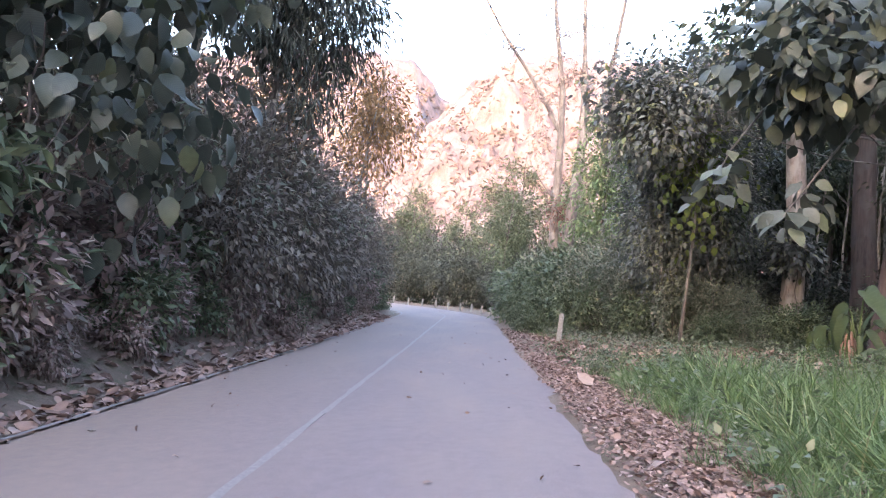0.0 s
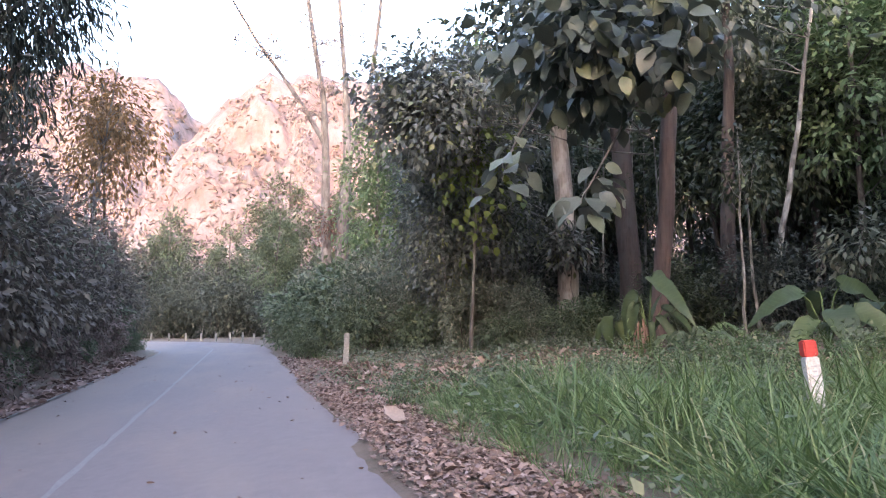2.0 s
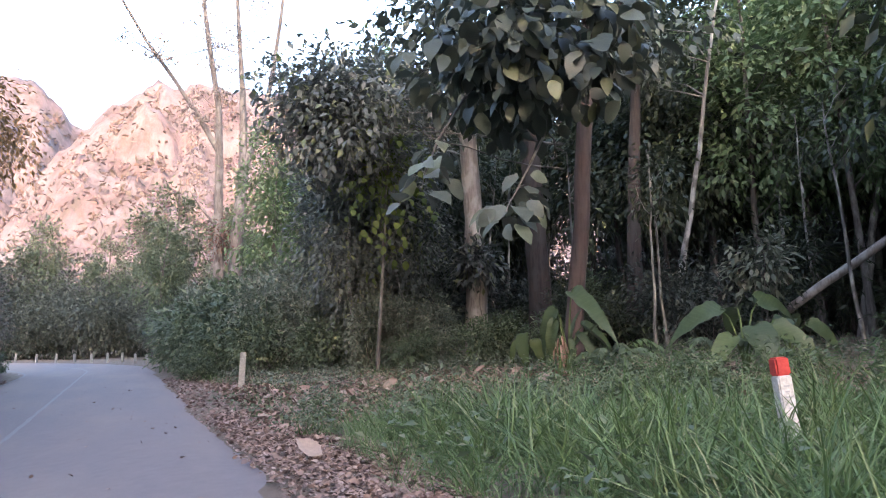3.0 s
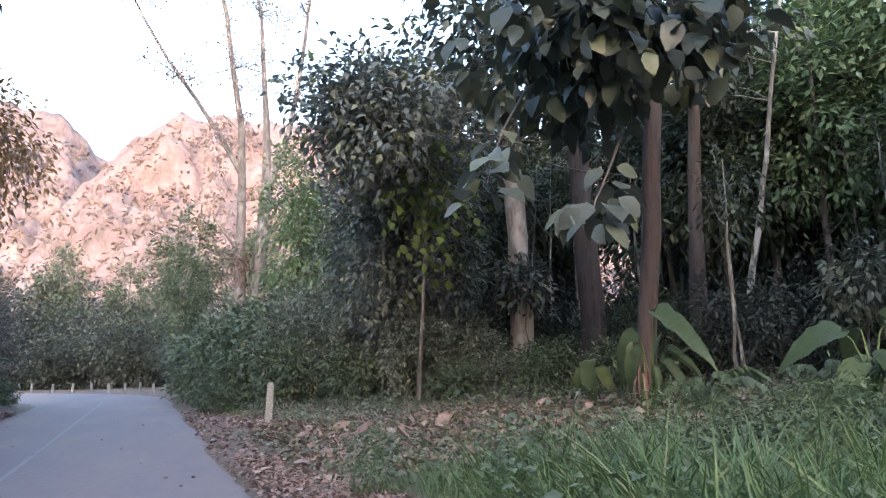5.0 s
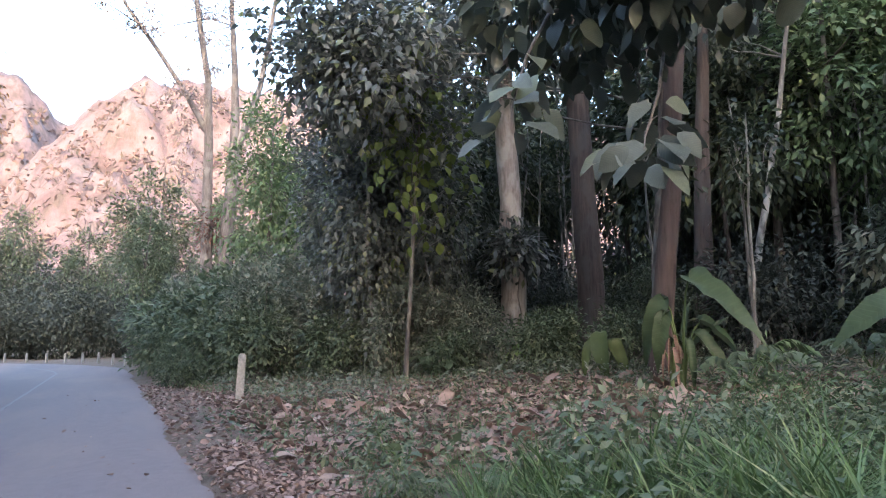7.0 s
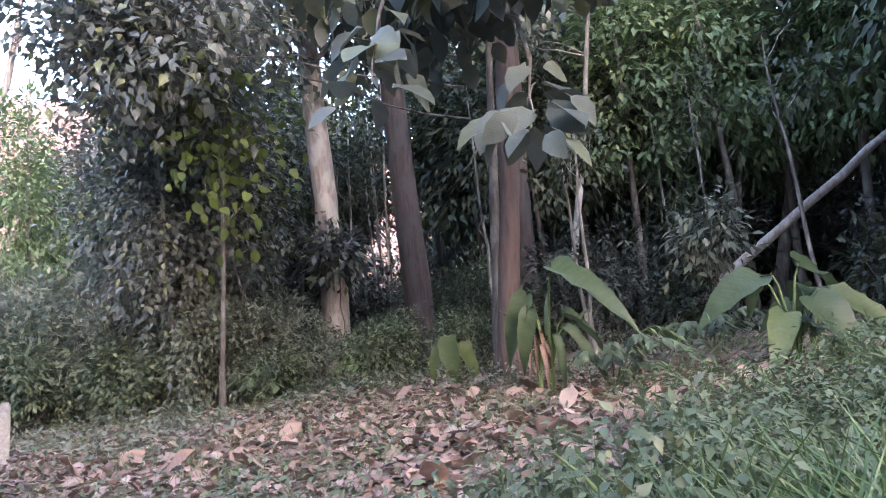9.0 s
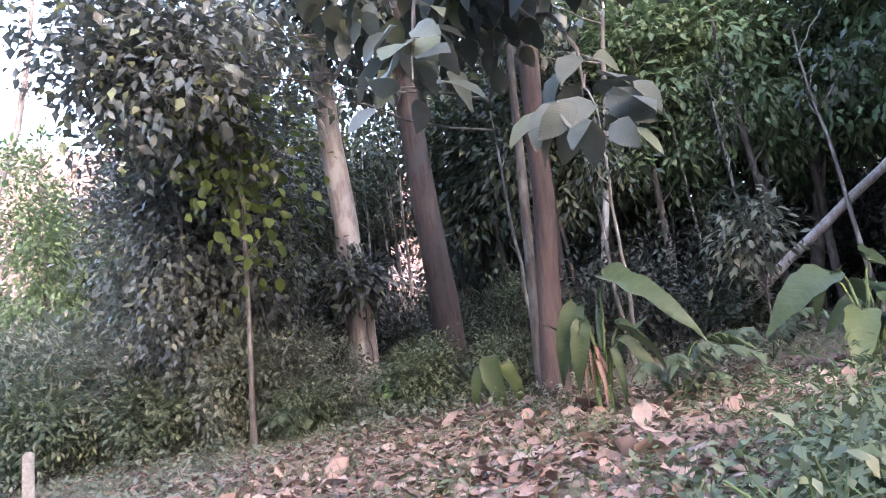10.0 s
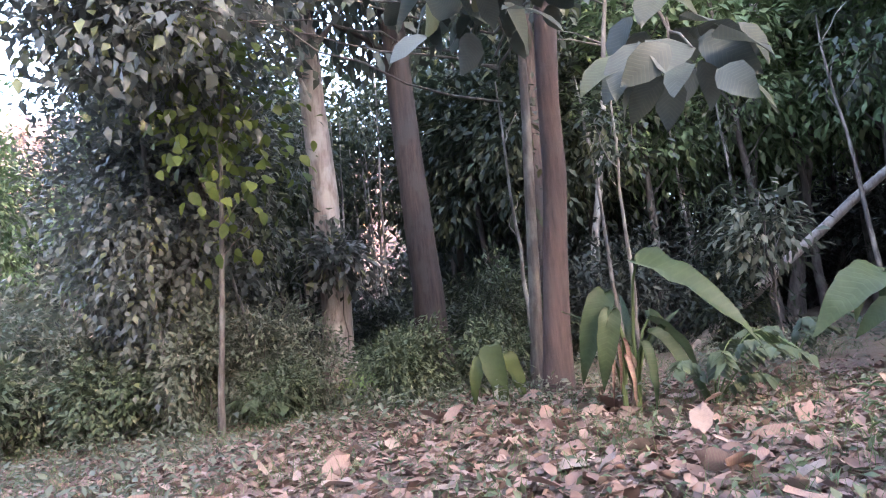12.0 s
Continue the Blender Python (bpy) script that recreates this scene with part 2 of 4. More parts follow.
def raw_mesh(name, verts, faces, uv=None, smooth=True):
    """A mesh from arrays of vertices and triangles or quads."""
    verts, faces = np.asarray(verts, np.float32), np.asarray(faces, np.int32)
    k = faces.shape[1]
    me = bpy.data.meshes.new(name)
    me.vertices.add(len(verts))
    me.vertices.foreach_set("co", verts.ravel())
    me.loops.add(faces.size)
    me.loops.foreach_set("vertex_index", faces.ravel())
    me.polygons.add(len(faces))
    me.polygons.foreach_set("loop_start", np.arange(0, faces.size, k, dtype=np.int32))
    me.polygons.foreach_set("use_smooth", np.full(len(faces), smooth))
    if uv is not None:
        layer = me.uv_layers.new(name="leaf")
        layer.data.foreach_set("uv", np.asarray(uv, np.float32)[faces.ravel()].ravel())
    me.update(calc_edges=True)
    return me


def blade(rows, curl=0.0, fold=0.15):
    """A leaf's outline as rows of (along, half width); curl bends it down, fold lifts its sides."""
    v, f = [], []
    for a, w in rows:
        z = -curl * a * a
        v += [(a, w, z + fold * w), (a, 0.0, z), (a, -w, z + fold * w)]
    for i in range(len(rows) - 1):
        o = 3 * i
        f += [(o, o + 3, o + 1), (o + 1, o + 3, o + 4), (o + 1, o + 4, o + 2), (o + 2, o + 4, o + 5)]
    return np.array(v), np.array(f)


SMALL = (np.array([(0, 0, 0), (0.45, 0.22, 0.06), (1, 0, -0.1), (0.45, -0.22, 0.06)]), np.array([(0, 3, 2), (0, 2, 1)]))
NARROW = (np.array([(0, 0, 0), (0.4, 0.09, 0.03), (1, 0, -0.25), (0.4, -0.09, 0.03)]), np.array([(0, 3, 2), (0, 2, 1)]))
TEAK = blade(((0.0, 0.02), (0.12, 0.2), (0.38, 0.36), (0.68, 0.3), (0.9, 0.12), (1.0, 0.01)), 0.35, 0.2)
BROAD = blade(((0.0, 0.02), (0.4, 0.3), (1.0, 0.01)), 0.3, 0.2)
GRASS = blade(((0.0, 0.008), (0.35, 0.011), (0.7, 0.008), (1.0, 0.001)), 0.55, 0.4)
CURLED = blade(((0.0, 0.03), (0.3, 0.3), (0.7, 0.28), (1.0, 0.02)), -0.18, 0.42)


def cloud(name, shape, pos, axis, normal, size, mat, parent=None, wobble=0.0):
    """Many leaves in one mesh, each at its own place, turn and size."""
    tv, tf = shape
    a = unit(axis)
    n = unit(normal - (normal * a).sum(1, keepdims=True) * a)
    s = np.cross(n, a)
    sz = np.asarray(size).reshape(-1, 1, 1)
    t = np.broadcast_to(tv, (len(pos), *tv.shape)).copy()
    if wobble:
        t[:, :, 2] += rng.normal(0, wobble, t.shape[:2])
        t[:, :, 1] *= rng.uniform(0.75, 1.2, (len(pos), 1))
    v = pos[:, None, :] + sz * (t[:, :, 0:1] * a[:, None] + t[:, :, 1:2] * s[:, None] + t[:, :, 2:3] * n[:, None])
    f = tf[None] + (np.arange(len(pos)) * len(tv))[:, None, None]
    uv = np.tile(tv[:, :2], (len(pos), 1))
    return put(name, raw_mesh(name, v.reshape(-1, 3), f.reshape(-1, 3), uv), mat, parent)


def ball(n):
    return unit(rng.normal(size=(n, 3))) * rng.uniform(0, 1, (n, 1)) ** 0.45


def foliage(name, shape, centres, n, spread, size, mat, parent, droop=0.5, lift=1.0, wobble=0.0, loose=0.5):
    """Leaves gathered in clumps round the given centres."""
    c = np.asarray(centres, float)
    mid = c.mean(0)
    i = rng.integers(0, len(c), n)
    off = rng.normal(size=(n, 3)) * np.asarray(spread)
    pos = c[i] + off
    out = unit(pos - mid) * 0.6 + unit(off) * 0.5
    axis = out + rng.normal(size=(n, 3)) * loose + np.array((0, 0, -droop))
    normal = np.array((0, 0, lift)) + out * 0.5 + rng.normal(size=(n, 3)) * 0.45
    return cloud(name, shape, pos, axis, normal, rng.uniform(0.6, 1.25, n) * size, mat, parent, wobble)


def tube(path, radii, sides=8, rough=0.0):
    """A tapered, slightly uneven round stem along a path."""
    path = [Vector(p) for p in path]
    v, f = [], []
    for i, p in enumerate(path):
        d = (path[min(i + 1, len(path) - 1)] - path[max(i - 1, 0)]).normalized()
        u = d.orthogonal().normalized() if i == 0 else (u - d * u.dot(d)).normalized()
        w = d.cross(u)
        for k in range(sides):
            an = 2 * math.pi * k / sides
            r = radii[i] * (1 + (rng.normal() * rough if rough else 0))
            v.append(p + (u * math.cos(an) + w * math.sin(an)) * r)
    for i in range(len(path) - 1):
        for k in range(sides):
            a, b2 = i * sides + k, i * sides + (k + 1) % sides
            f.append((a, b2, b2 + sides, a + sides))
    return np.array([tuple(q) for q in v]), np.array(f)


def stem(name, path, r0, r1, mat, parent, sides=8, rough=0.03, flare=0.0, label=""):
    k = len(path)
    radii = [r0 + (r1 - r0) * i / (k - 1) for i in range(k)]
    if flare:
        radii[0] *= 1 + flare
        radii[1] *= 1 + flare * 0.15
    v, f = tube(path, radii, sides, rough)
    return put(name, raw_mesh(name, v, f), mat, parent, None, label)


def wander(a, b2, k, sway):
    a, b2 = np.array(a, float), np.array(b2, float)
    pts = [a + (b2 - a) * i / (k - 1) for i in range(k)]
    drift = np.zeros(3)
    for i in range(1, k - 1):
        drift = drift * 0.6 + rng.normal(size=3) * sway * np.array((1, 1, 0.3))
        pts[i] = pts[i] + drift
    return pts


def thing(name, at, label, category, group="", kind=""):
    e = new(name)
    e.location = at
    e.empty_display_size = 0.2
    return tagged(e, label, category, group, kind)


# ---- the lie of the land ----
BEND_Y, BEND_R, SLANT = 46.0, 26.5, 0.044


def road_centre(s):
    """The middle of the road and its way, s metres on from the start of the walk."""
    x0 = -1.72 + SLANT * BEND_Y
    if s <= BEND_Y:
        return (-1.72 + SLANT * s, s, 0.0, 1.0)
    an = min((s - BEND_Y) / BEND_R, 1.75)
    return (x0 - BEND_R + BEND_R * math.cos(an), BEND_Y + BEND_R * math.sin(an), -math.sin(an), math.cos(an))


def across(x, y):
    """How far a place lies to the right of the road's middle."""
    x, y = np.asarray(x, float), np.asarray(y, float)
    x0 = -1.72 + SLANT * BEND_Y
    straight = x - (-1.72 + SLANT * y)
    bent = np.hypot(x - (x0 - BEND_R), y - BEND_Y) - BEND_R
    return np.where(y < BEND_Y, straight, np.where(x > x0 - BEND_R, bent, y - BEND_Y - BEND_R))


HALF = 3.15


def ground(x, y):
    x, y = np.asarray(x, float), np.asarray(y, float)
    d = across(x, y)
    fade = np.clip((70 - np.abs(y - 10)) / 60, 0, 1)
    z = np.clip(0.094 * (d - 1.6), -0.46, 0.146) * fade
    left = np.clip(-d - HALF - 0.5, 0, None)
    # bank on the left; its unseen rise past 9 m is added against the sun
    z = z + np.where(y < BEND_Y + 6, 1, 0.3) * (0.55 * np.minimum(left, 9) + 0.18 * np.clip(left - 9, 0, 150))
    right = np.clip(d - HALF, 0, None)
    z = z + 0.05 * np.minimum(right, 40) * fade + 0.05 * np.sin(x * 0.9 + 1.3 * np.sin(y * 0.5)) * np.clip(right, 0, 1)
    z = z + 0.42 * np.clip(right - 42, 0, 120) * np.clip((46 - y) / 20, 0, 1)
    # unseen hill behind the start, added to keep the low sun off the road
    shade_hill = np.clip(-y - 30, 0, 260)
    z = z + 0.42 * np.minimum(shade_hill, 130)
    return z


def gz(x, y):
    return float(ground(x, y))


def axis_steps(lo, hi, near_lo, near_hi, step):
    a = list(np.arange(near_lo, near_hi + 1e-6, step))
    g, v = step, near_hi
    while v < hi:
        g *= 1.25
        v += g
        a.append(v)
    g, v = step, near_lo
    while v > lo:
        g *= 1.25
        v -= g
        a.insert(0, v)
    return np.array(a)


gx, gy = axis_steps(-2500, 2500, -14, 30, 0.4), axis_steps(-2500, 2500, -6, 70, 0.5)
X, Y = np.meshgrid(gx, gy)
Z = ground(X, Y) - 0.03 * (np.abs(across(X, Y)) < HALF + 0.1) + rng.normal(0, 0.012, X.shape) * (np.abs(across(X, Y)) > HALF + 0.3)
Z = Z - 0.05 * (np.abs(across(X, Y)) < HALF - 0.3)
idx = np.arange(X.size).reshape(X.shape)
quads = np.stack([idx[:-1, :-1], idx[:-1, 1:], idx[1:, 1:], idx[1:, :-1]], -1).reshape(-1, 4)
land = put("ground", raw_mesh("ground", np.stack([X, Y, Z], -1).reshape(-1, 3), quads), soil)
tagged(land, "brown forest soil with dry litter beside the road", "ground", "", "structure")


def strip(name, lo, hi, s0, s1, step, lift, mat, ragged=0.0, thick=0.0):
    """A band that follows the road between two distances from its middle."""
    v, f, n = [], [], 0
    for s in np.arange(s0, s1 + 1e-6, step):
        cx, cy, dx, dy = road_centre(s)
        rx, ry = dy, -dx
        cols = []
        for k in range(9):
            o = lo + (hi - lo) * k / 8
            if ragged and k in (0, 8):
                o += rng.normal() * ragged
            px, py = cx + rx * o, cy + ry * o
            cols.append((px, py, gz(px, py) + lift - (thick if thick and k in (0, 8) else 0)))
        v += cols
        if n:
            f += [((n - 1) * 9 + k, (n - 1) * 9 + k + 1, n * 9 + k + 1, n * 9 + k) for k in range(8)]
        n += 1
    return put(name, raw_mesh(name, v, f), mat)


road = tagged(strip("road", -HALF, HALF, -35, 92, 0.25, 0.012, asphalt, 0.06, 0.05), "pale worn asphalt road bending away between trees", "road", "", "structure")
tagged(strip("centre_line", -0.05, 0.04, -30, 80, 0.5, 0.018, paint, 0.012), "faded pale line along the middle of the road", "road marking", "", "structure")
tagged(strip("edge_line", -HALF + 0.22, -HALF + 0.31, -30, 60, 0.5, 0.018, paint, 0.012), "worn pale line along the road's edge", "road marking", "", "structure")

# ---- mountains ----
def mountain(name, az0, az1, dist, crest, label, seed, scrub):
    """A ridge seen against the sky; crest gives its height in degrees at a bearing."""
    na, nd = 220, 60
    v = np.zeros((nd, na, 3))
    for j in range(na):
        az = az0 + (az1 - az0) * j / (na - 1)
        top = dist * 1.28 * math.tan(radians(crest(az)))
        for i in range(nd):
            u = i / (nd - 1)
            d = dist * (0.72 + 0.8 * u)
            rise = min(1.0, u / 0.7)
            h = top * (rise ** 1.35) if u < 0.7 else top * (1 - (u - 0.7) * 1.2)
            p = Vector((d * math.sin(radians(az)), d * math.cos(radians(az)), 0))
            q = p * 0.012 + Vector((seed, 0, 0))
            rough = noise.fractal(q, 1.0, 2.0, 6) * 0.16 + abs(noise.noise(q * 2.3)) * 0.16 + noise.noise(q * 6.1) * 0.05 + noise.noise(q * 13.0) * 0.03 - 0.05
            edge = min(1.0, 14 * j / na, 14 * (na - 1 - j) / na)
            v[i, j] = (p.x, p.y, (h + top * rough * min(1, rise * 1.6) * (0.35 if u > 0.6 else 1)) * edge - 4)
    ix = np.arange(nd * na).reshape(nd, na)
    f = np.stack([ix[:-1, :-1], ix[:-1, 1:], ix[1:, 1:], ix[1:, :-1]], -1).reshape(-1, 4)
    ob = put(name, raw_mesh(name, v.reshape(-1, 3), f), rock)
    i, j = (rng.uniform(0, 1, scrub) ** 1.25 * 0.66 * (nd - 1)).astype(int), rng.integers(1, na - 1, scrub)
    a, b2 = rng.uniform(0, 1, (scrub, 1)), rng.uniform(0, 1, (scrub, 1))
    pos = v[i, j] * (1 - a) * (1 - b2) + v[i + 1, j] * a * (1 - b2) + v[i, j + 1] * (1 - a) * b2 + v[i + 1, j + 1] * a * b2
    pos = np.repeat(pos, 4, 0) + rng.normal(size=(4 * scrub, 3)) * (1.6, 1.6, 1.3) + (0, 0, 1.2)
    wood_cover = cloud(name.replace("mountain", "mountain_scrub"), SMALL, pos, rng.normal(size=pos.shape), rng.normal(size=pos.shape) * 0.7 + (0, 0, 1), rng.uniform(2.2, 5.0, len(pos)) * dist / 420, scrub_leaf)
    tagged(wood_cover, "dry russet and grey trees covering the mountain slope", "woods", "", "stuff")
    return tagged(ob, label, "mountain", "", "structure")


def crest_main(az):
    c = 20.4 - 0.085 * (az - 6) ** 2 if az < 6 else 20.4 - 0.003 * (az - 6) ** 2
    c += 0.7 * noise.noise(Vector((az * 0.8, 0, 3))) + 0.35 * noise.noise(Vector((az * 2.3, 0, 8)))
    return max(c, 5.0)


def crest_left(az):
    return max(18.8 - 0.09 * (az + 7) ** 2 if az > -7 else 18.8 - 0.012 * (az + 7) ** 2, 6.0) + 0.5 * noise.noise(Vector((az * 0.9, 5, 1)))


mountain("mountain_main", -14, 70, 420, crest_main, "steep rocky mountain glowing pink in the low sun", 3.0, 9000)
mountain("mountain_far", -60, 6, 620, crest_left, "far ridge lit orange by the low sun", 9.0, 4000)

# ---- plants ----
def spots_in(centre, radii, k):
    return np.array(centre) + ball(k) * np.array(radii)


def tree(name, base, height, r0, lean, bark, crowns, label, limbs=6, sway=0.035, sides=10, group="", r1=None, flare=0.35):
    """A tree: trunk, limbs that reach into its crown, and leaves. crowns: (centre, radii, clumps, leaves, spread, leaf size, shape, material, droop)
    with the centre counted from the foot."""
    t = thing(name, base, label, "tree", group)
    top = (lean[0], lean[1], height)
    path = wander((0, 0, -0.15), top, 12, sway)
    stem("trunk", path, r0, r1 or r0 * 0.3, bark, t, sides, 0.035, flare)
    for c, rad, k, n, spread, size, shape, mat, droop in crowns:
        cen = spots_in(c, rad, k)
        for q in cen[:limbs]:
            h = min(max(q[2] - 0.8 - 0.25 * np.hypot(q[0], q[1]), height * 0.3), height * 0.97)
            i = min(int(h / height * 11), 10)
            w = h / height * 11 - i
            a = np.array(path[i]) * (1 - w) + np.array(path[i + 1]) * w
            bend = wander(a, q, 6, 0.06)
            stem("limb", bend, max(r0 * 0.28, 0.015), 0.008, bark, t, 5, 0.02)
        foliage("crown", shape, cen, n, spread, size, mat, t, droop)
    return t


def bush(name, base, radii, stems, n, size, shape, mat, label, clumps=24, wood=None, droop=0.3, spread=0.22, group=""):
    t = thing(name, base, label, "shrub", group)
    cen = spots_in((0, 0, radii[2] * 0.95), radii, clumps)
    cen[:, 2] = np.maximum(cen[:, 2], 0.12)
    for q in cen[:stems]:
        stem("branch", wander((rng.normal() * 0.1, rng.normal() * 0.1, -0.05), q, 6, 0.05), 0.02, 0.005, wood or bark_grey, t, 5, 0.02)
    foliage("foliage", shape, cen, n, np.array(radii) * spread, size, mat, t, droop)
    return t


def at(x, y, dz=0.0):
    return (x, y, gz(x, y) + dz)


def spread_copies(src, places, lo=0.8, hi=1.25):
    """Copies of a plant, each turned and scaled its own way."""
    for x, y, *k in places:
        s = (k[0] if k else 1.0) * rng.uniform(lo, hi)
        m = Matrix.LocRotScale(at(x, y), Euler((rng.normal() * 0.04, rng.normal() * 0.04, rng.uniform(0, 6.28))), (s, s, s * rng.uniform(0.9, 1.15)))
        copy_thing(src, m)


def gap(x, y, r):
    """Whether a crown of that radius would close the lit gap between two trunks."""
    d = math.hypot(x - 1.3, y - 11.0)
    return abs(math.degrees(math.atan2(x - 1.3, y - 11.0)) - 41.2) < 1.2 + math.degrees(r / d)


# ---- forest beside the road ----
near = "trees at the edge of the wood"
tree("teak_tree", at(13.61, 27.3), 15, 0.42, (-0.5, 0.1), bark_pale, [((-1.5, -1, 12), (3.5, 3.5, 3), 26, 1500, 0.5, 0.42, BROAD, teak_leaf, 0.6)], "tall teak tree with a pale flaking trunk", group=near, r1=0.28)
tree("teak_tree", at(15.17, 25.3), 15, 0.44, (-0.4, 0.35), bark_brown, [((-1.5, 0, 12), (3.5, 3.5, 3), 26, 1500, 0.5, 0.42, BROAD, teak_leaf, 0.6)], "teak tree with a thick brown leaning trunk", group=near, r1=0.3)
tree("teak_tree", at(12.13, 19.55), 15, 0.235, (0.8, -0.85), bark_red, [((-0.5, -1, 11.5), (3.5, 3.5, 2.6), 26, 1500, 0.5, 0.42, BROAD, teak_leaf, 0.6)], "teak tree with a smooth reddish-brown trunk", group=near, r1=0.19)
tree("teak_tree", at(17.87, 23.5), 16, 0.32, (0.7, -0.3), bark_brown, [((0, 0, 13), (3.5, 3.5, 3), 22, 1300, 0.5, 0.42, BROAD, teak_leaf, 0.6)], "grey-barked teak tree standing behind the first row", group=near)
tree("slender_tree", at(19.42, 23.3), 14, 0.14, (1.7, -1.85), bark_lichen, [((0.6, 0.3, 12), (2.2, 2.2, 2.4), 16, 900, 0.4, 0.25, SMALL, shaded_forest_leaf, 0.5)], "slender tree with a lichen-spotted pale stem", group=near)
tree("slender_tree", at(26.7, 24.9), 13, 0.09, (1.5, -1.6), bark_lichen, [((0.3, 0, 11.5), (2.2, 2.2, 2.2), 16, 900, 0.4, 0.25, SMALL, shaded_forest_leaf, 0.5)], "slender tree with a pale thin stem", group=near)
tree("slender_tree", at(27.9, 21.5), 16, 0.17, (1.9, -2.1), bark_lichen, [((0.3, 0, 14), (2.6, 2.6, 2.4), 16, 900, 0.4, 0.25, SMALL, shaded_forest_leaf, 0.5)], "straight tree with mottled grey and white bark", group=near)
tree("slender_tree", at(30.1, 20.7), 16, 0.27, (2.6, -2.9), bark_grey, [((0.3, 0, 14), (2.6, 2.6, 2.4), 16, 900, 0.4, 0.25, SMALL, bush_leaf, 0.5)], "straight grey-barked tree deep in the wood", group=near)

wood = "trees of the dark wood"
arch = [
    tree("forest_tree", at(27.5, 31), 15, 0.22, (0.5, 0.3), bark_grey, [((0.3, 0, 10.5), (3.6, 3.6, 5.0), 44, 3600, 0.6, 0.5, SMALL, shaded_forest_leaf, 0.5)], "dark forest tree with a grey trunk and dense crown", 5, group=wood),
    tree("forest_tree", at(24, 33), 14, 0.14, (-0.4, 0.4), bark_brown, [((0, 0, 9.5), (3.2, 3.2, 4.8), 44, 3600, 0.6, 0.46, SMALL, shaded_forest_leaf, 0.5)], "dark forest tree with a thin brown trunk", 5, group=wood),
    tree("forest_tree", at(33, 27), 16, 0.26, (0.2, -0.5), bark_grey, [((0, 0, 11), (4.0, 4.0, 5.2), 48, 4200, 0.65, 0.5, SMALL, dark_leaf, 0.5)], "shaded forest tree with a straight trunk", 5, group=wood),
]
spots = []
while len(spots) < 84:
    x, y = rng.uniform(18, 60), rng.uniform(-6, 62)
    east = math.degrees(math.atan2(x - 1.4, y - 11.5))
    if 62 < east < 88 and (rng.random() < 0.8 or math.hypot(x, y - 12) < 30) or gap(x, y, 2.4) or x < 20 + 0.1 * abs(y - 15) and 12 < y < 30:
        continue
    if min([math.hypot(x - a, y - b2) for a, b2, *_ in spots] + [9]) > 2.4:
        spots.append((x, y))
# paler leaves on eastern trees: stronger light there is put into their colour
lit_side = tree("forest_tree", at(37, 24), 15, 0.2, (0.3, 0.2), bark_grey, [((0, 0, 10), (3.4, 3.4, 5.2), 46, 3600, 0.6, 0.46, SMALL, bush_leaf, 0.5)], "forest tree at the wood's open side, brighter light put into its leaves", 5, group=wood)
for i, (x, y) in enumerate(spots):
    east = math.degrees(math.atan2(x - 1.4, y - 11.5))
    spread_copies(lit_side if 60 < east < 95 else arch[i % 3], [(x, y)])
for x, y in ((15.6, 36.5), (22, 28.5), (24.5, 25.5), (13, 9), (15.5, 5), (16, 1), (12.5, -3), (19, 12)):
    spread_copies(arch[int(x) % 3], [(x, y)], 0.85, 1.1)
for x, y in ((28.5, 30.2), (30.4, 27.6), (32.2, 24.8), (26.0, 33.5)):
    spread_copies(arch[1], [(x, y)], 1.3, 1.45)

# understorey of the wood
under = [
    bush("understorey_shrub", at(17, 27.5), (1.3, 1.3, 1.3), 8, 2200, 0.17, SMALL, dark_leaf, "dark leafy shrub in the shade of the wood", 26),
    bush("understorey_shrub", at(19, 19), (1.0, 1.0, 1.0), 8, 1500, 0.2, SMALL, shaded_forest_leaf, "low green shrub under the trees", 20),
    bush("understorey_shrub", at(14.5, 22.6), (1.0, 1.0, 1.5), 9, 1900, 0.2, NARROW, shaded_forest_leaf, "tall shrub with narrow green leaves among trunks", 24),
]
for i in range(66):
    x, y = rng.uniform(16, 50), rng.uniform(-2, 50)
    if x < 19 and y < 24:
        x += 6
    spread_copies(under[i % 3], [(x, y)], 0.8, 1.7)
for i in range(40):
    an = rng.uniform(0.5, 2.2)
    d = rng.uniform(46, 56)
    spread_copies(under[0], [(4 + d * math.sin(an), 14 + d * math.cos(an))], 2.2, 3.4)
for x, y, k in ((15.6, 29.4, 1.2), (17.6, 27.0, 1.4), (19.4, 29.4, 1.7), (16.2, 28.5, 1.2), (14.6, 22.6, 0.6), (16.5, 22.5, 0.9), (17.2, 21.4, 1.1), (19.0, 20.8, 1.3), (20.6, 19.4, 1.1), (17.6, 24.8, 1.3), (12.2, 29.6, 1.5), (10, 30, 1.6)):
    spread_copies(under[int(x * 3) % 3], [(x, y, k)], 0.9, 1.1)

edge = np.column_stack([rng.uniform(0.35, 2.5, 17000), rng.uniform(44, 60, 17000), rng.uniform(0, 1, 17000) ** 1.2 * 16])
ex, ey = 4 + edge[:, 1] * np.sin(edge[:, 0]), 12 + edge[:, 1] * np.cos(edge[:, 0])
bearing = np.degrees(np.arctan2(ex - 1.3, ey - 11.0))
keep = ((ey < 48) | (edge[:, 2] < 9)) & ((np.abs(bearing - 41.2) > 1.6) | (edge[:, 2] < 5))
woods = np.column_stack([ex, ey, ground(ex, ey) * 0.6 + edge[:, 2]])[keep]
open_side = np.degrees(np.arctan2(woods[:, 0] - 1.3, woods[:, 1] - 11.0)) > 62
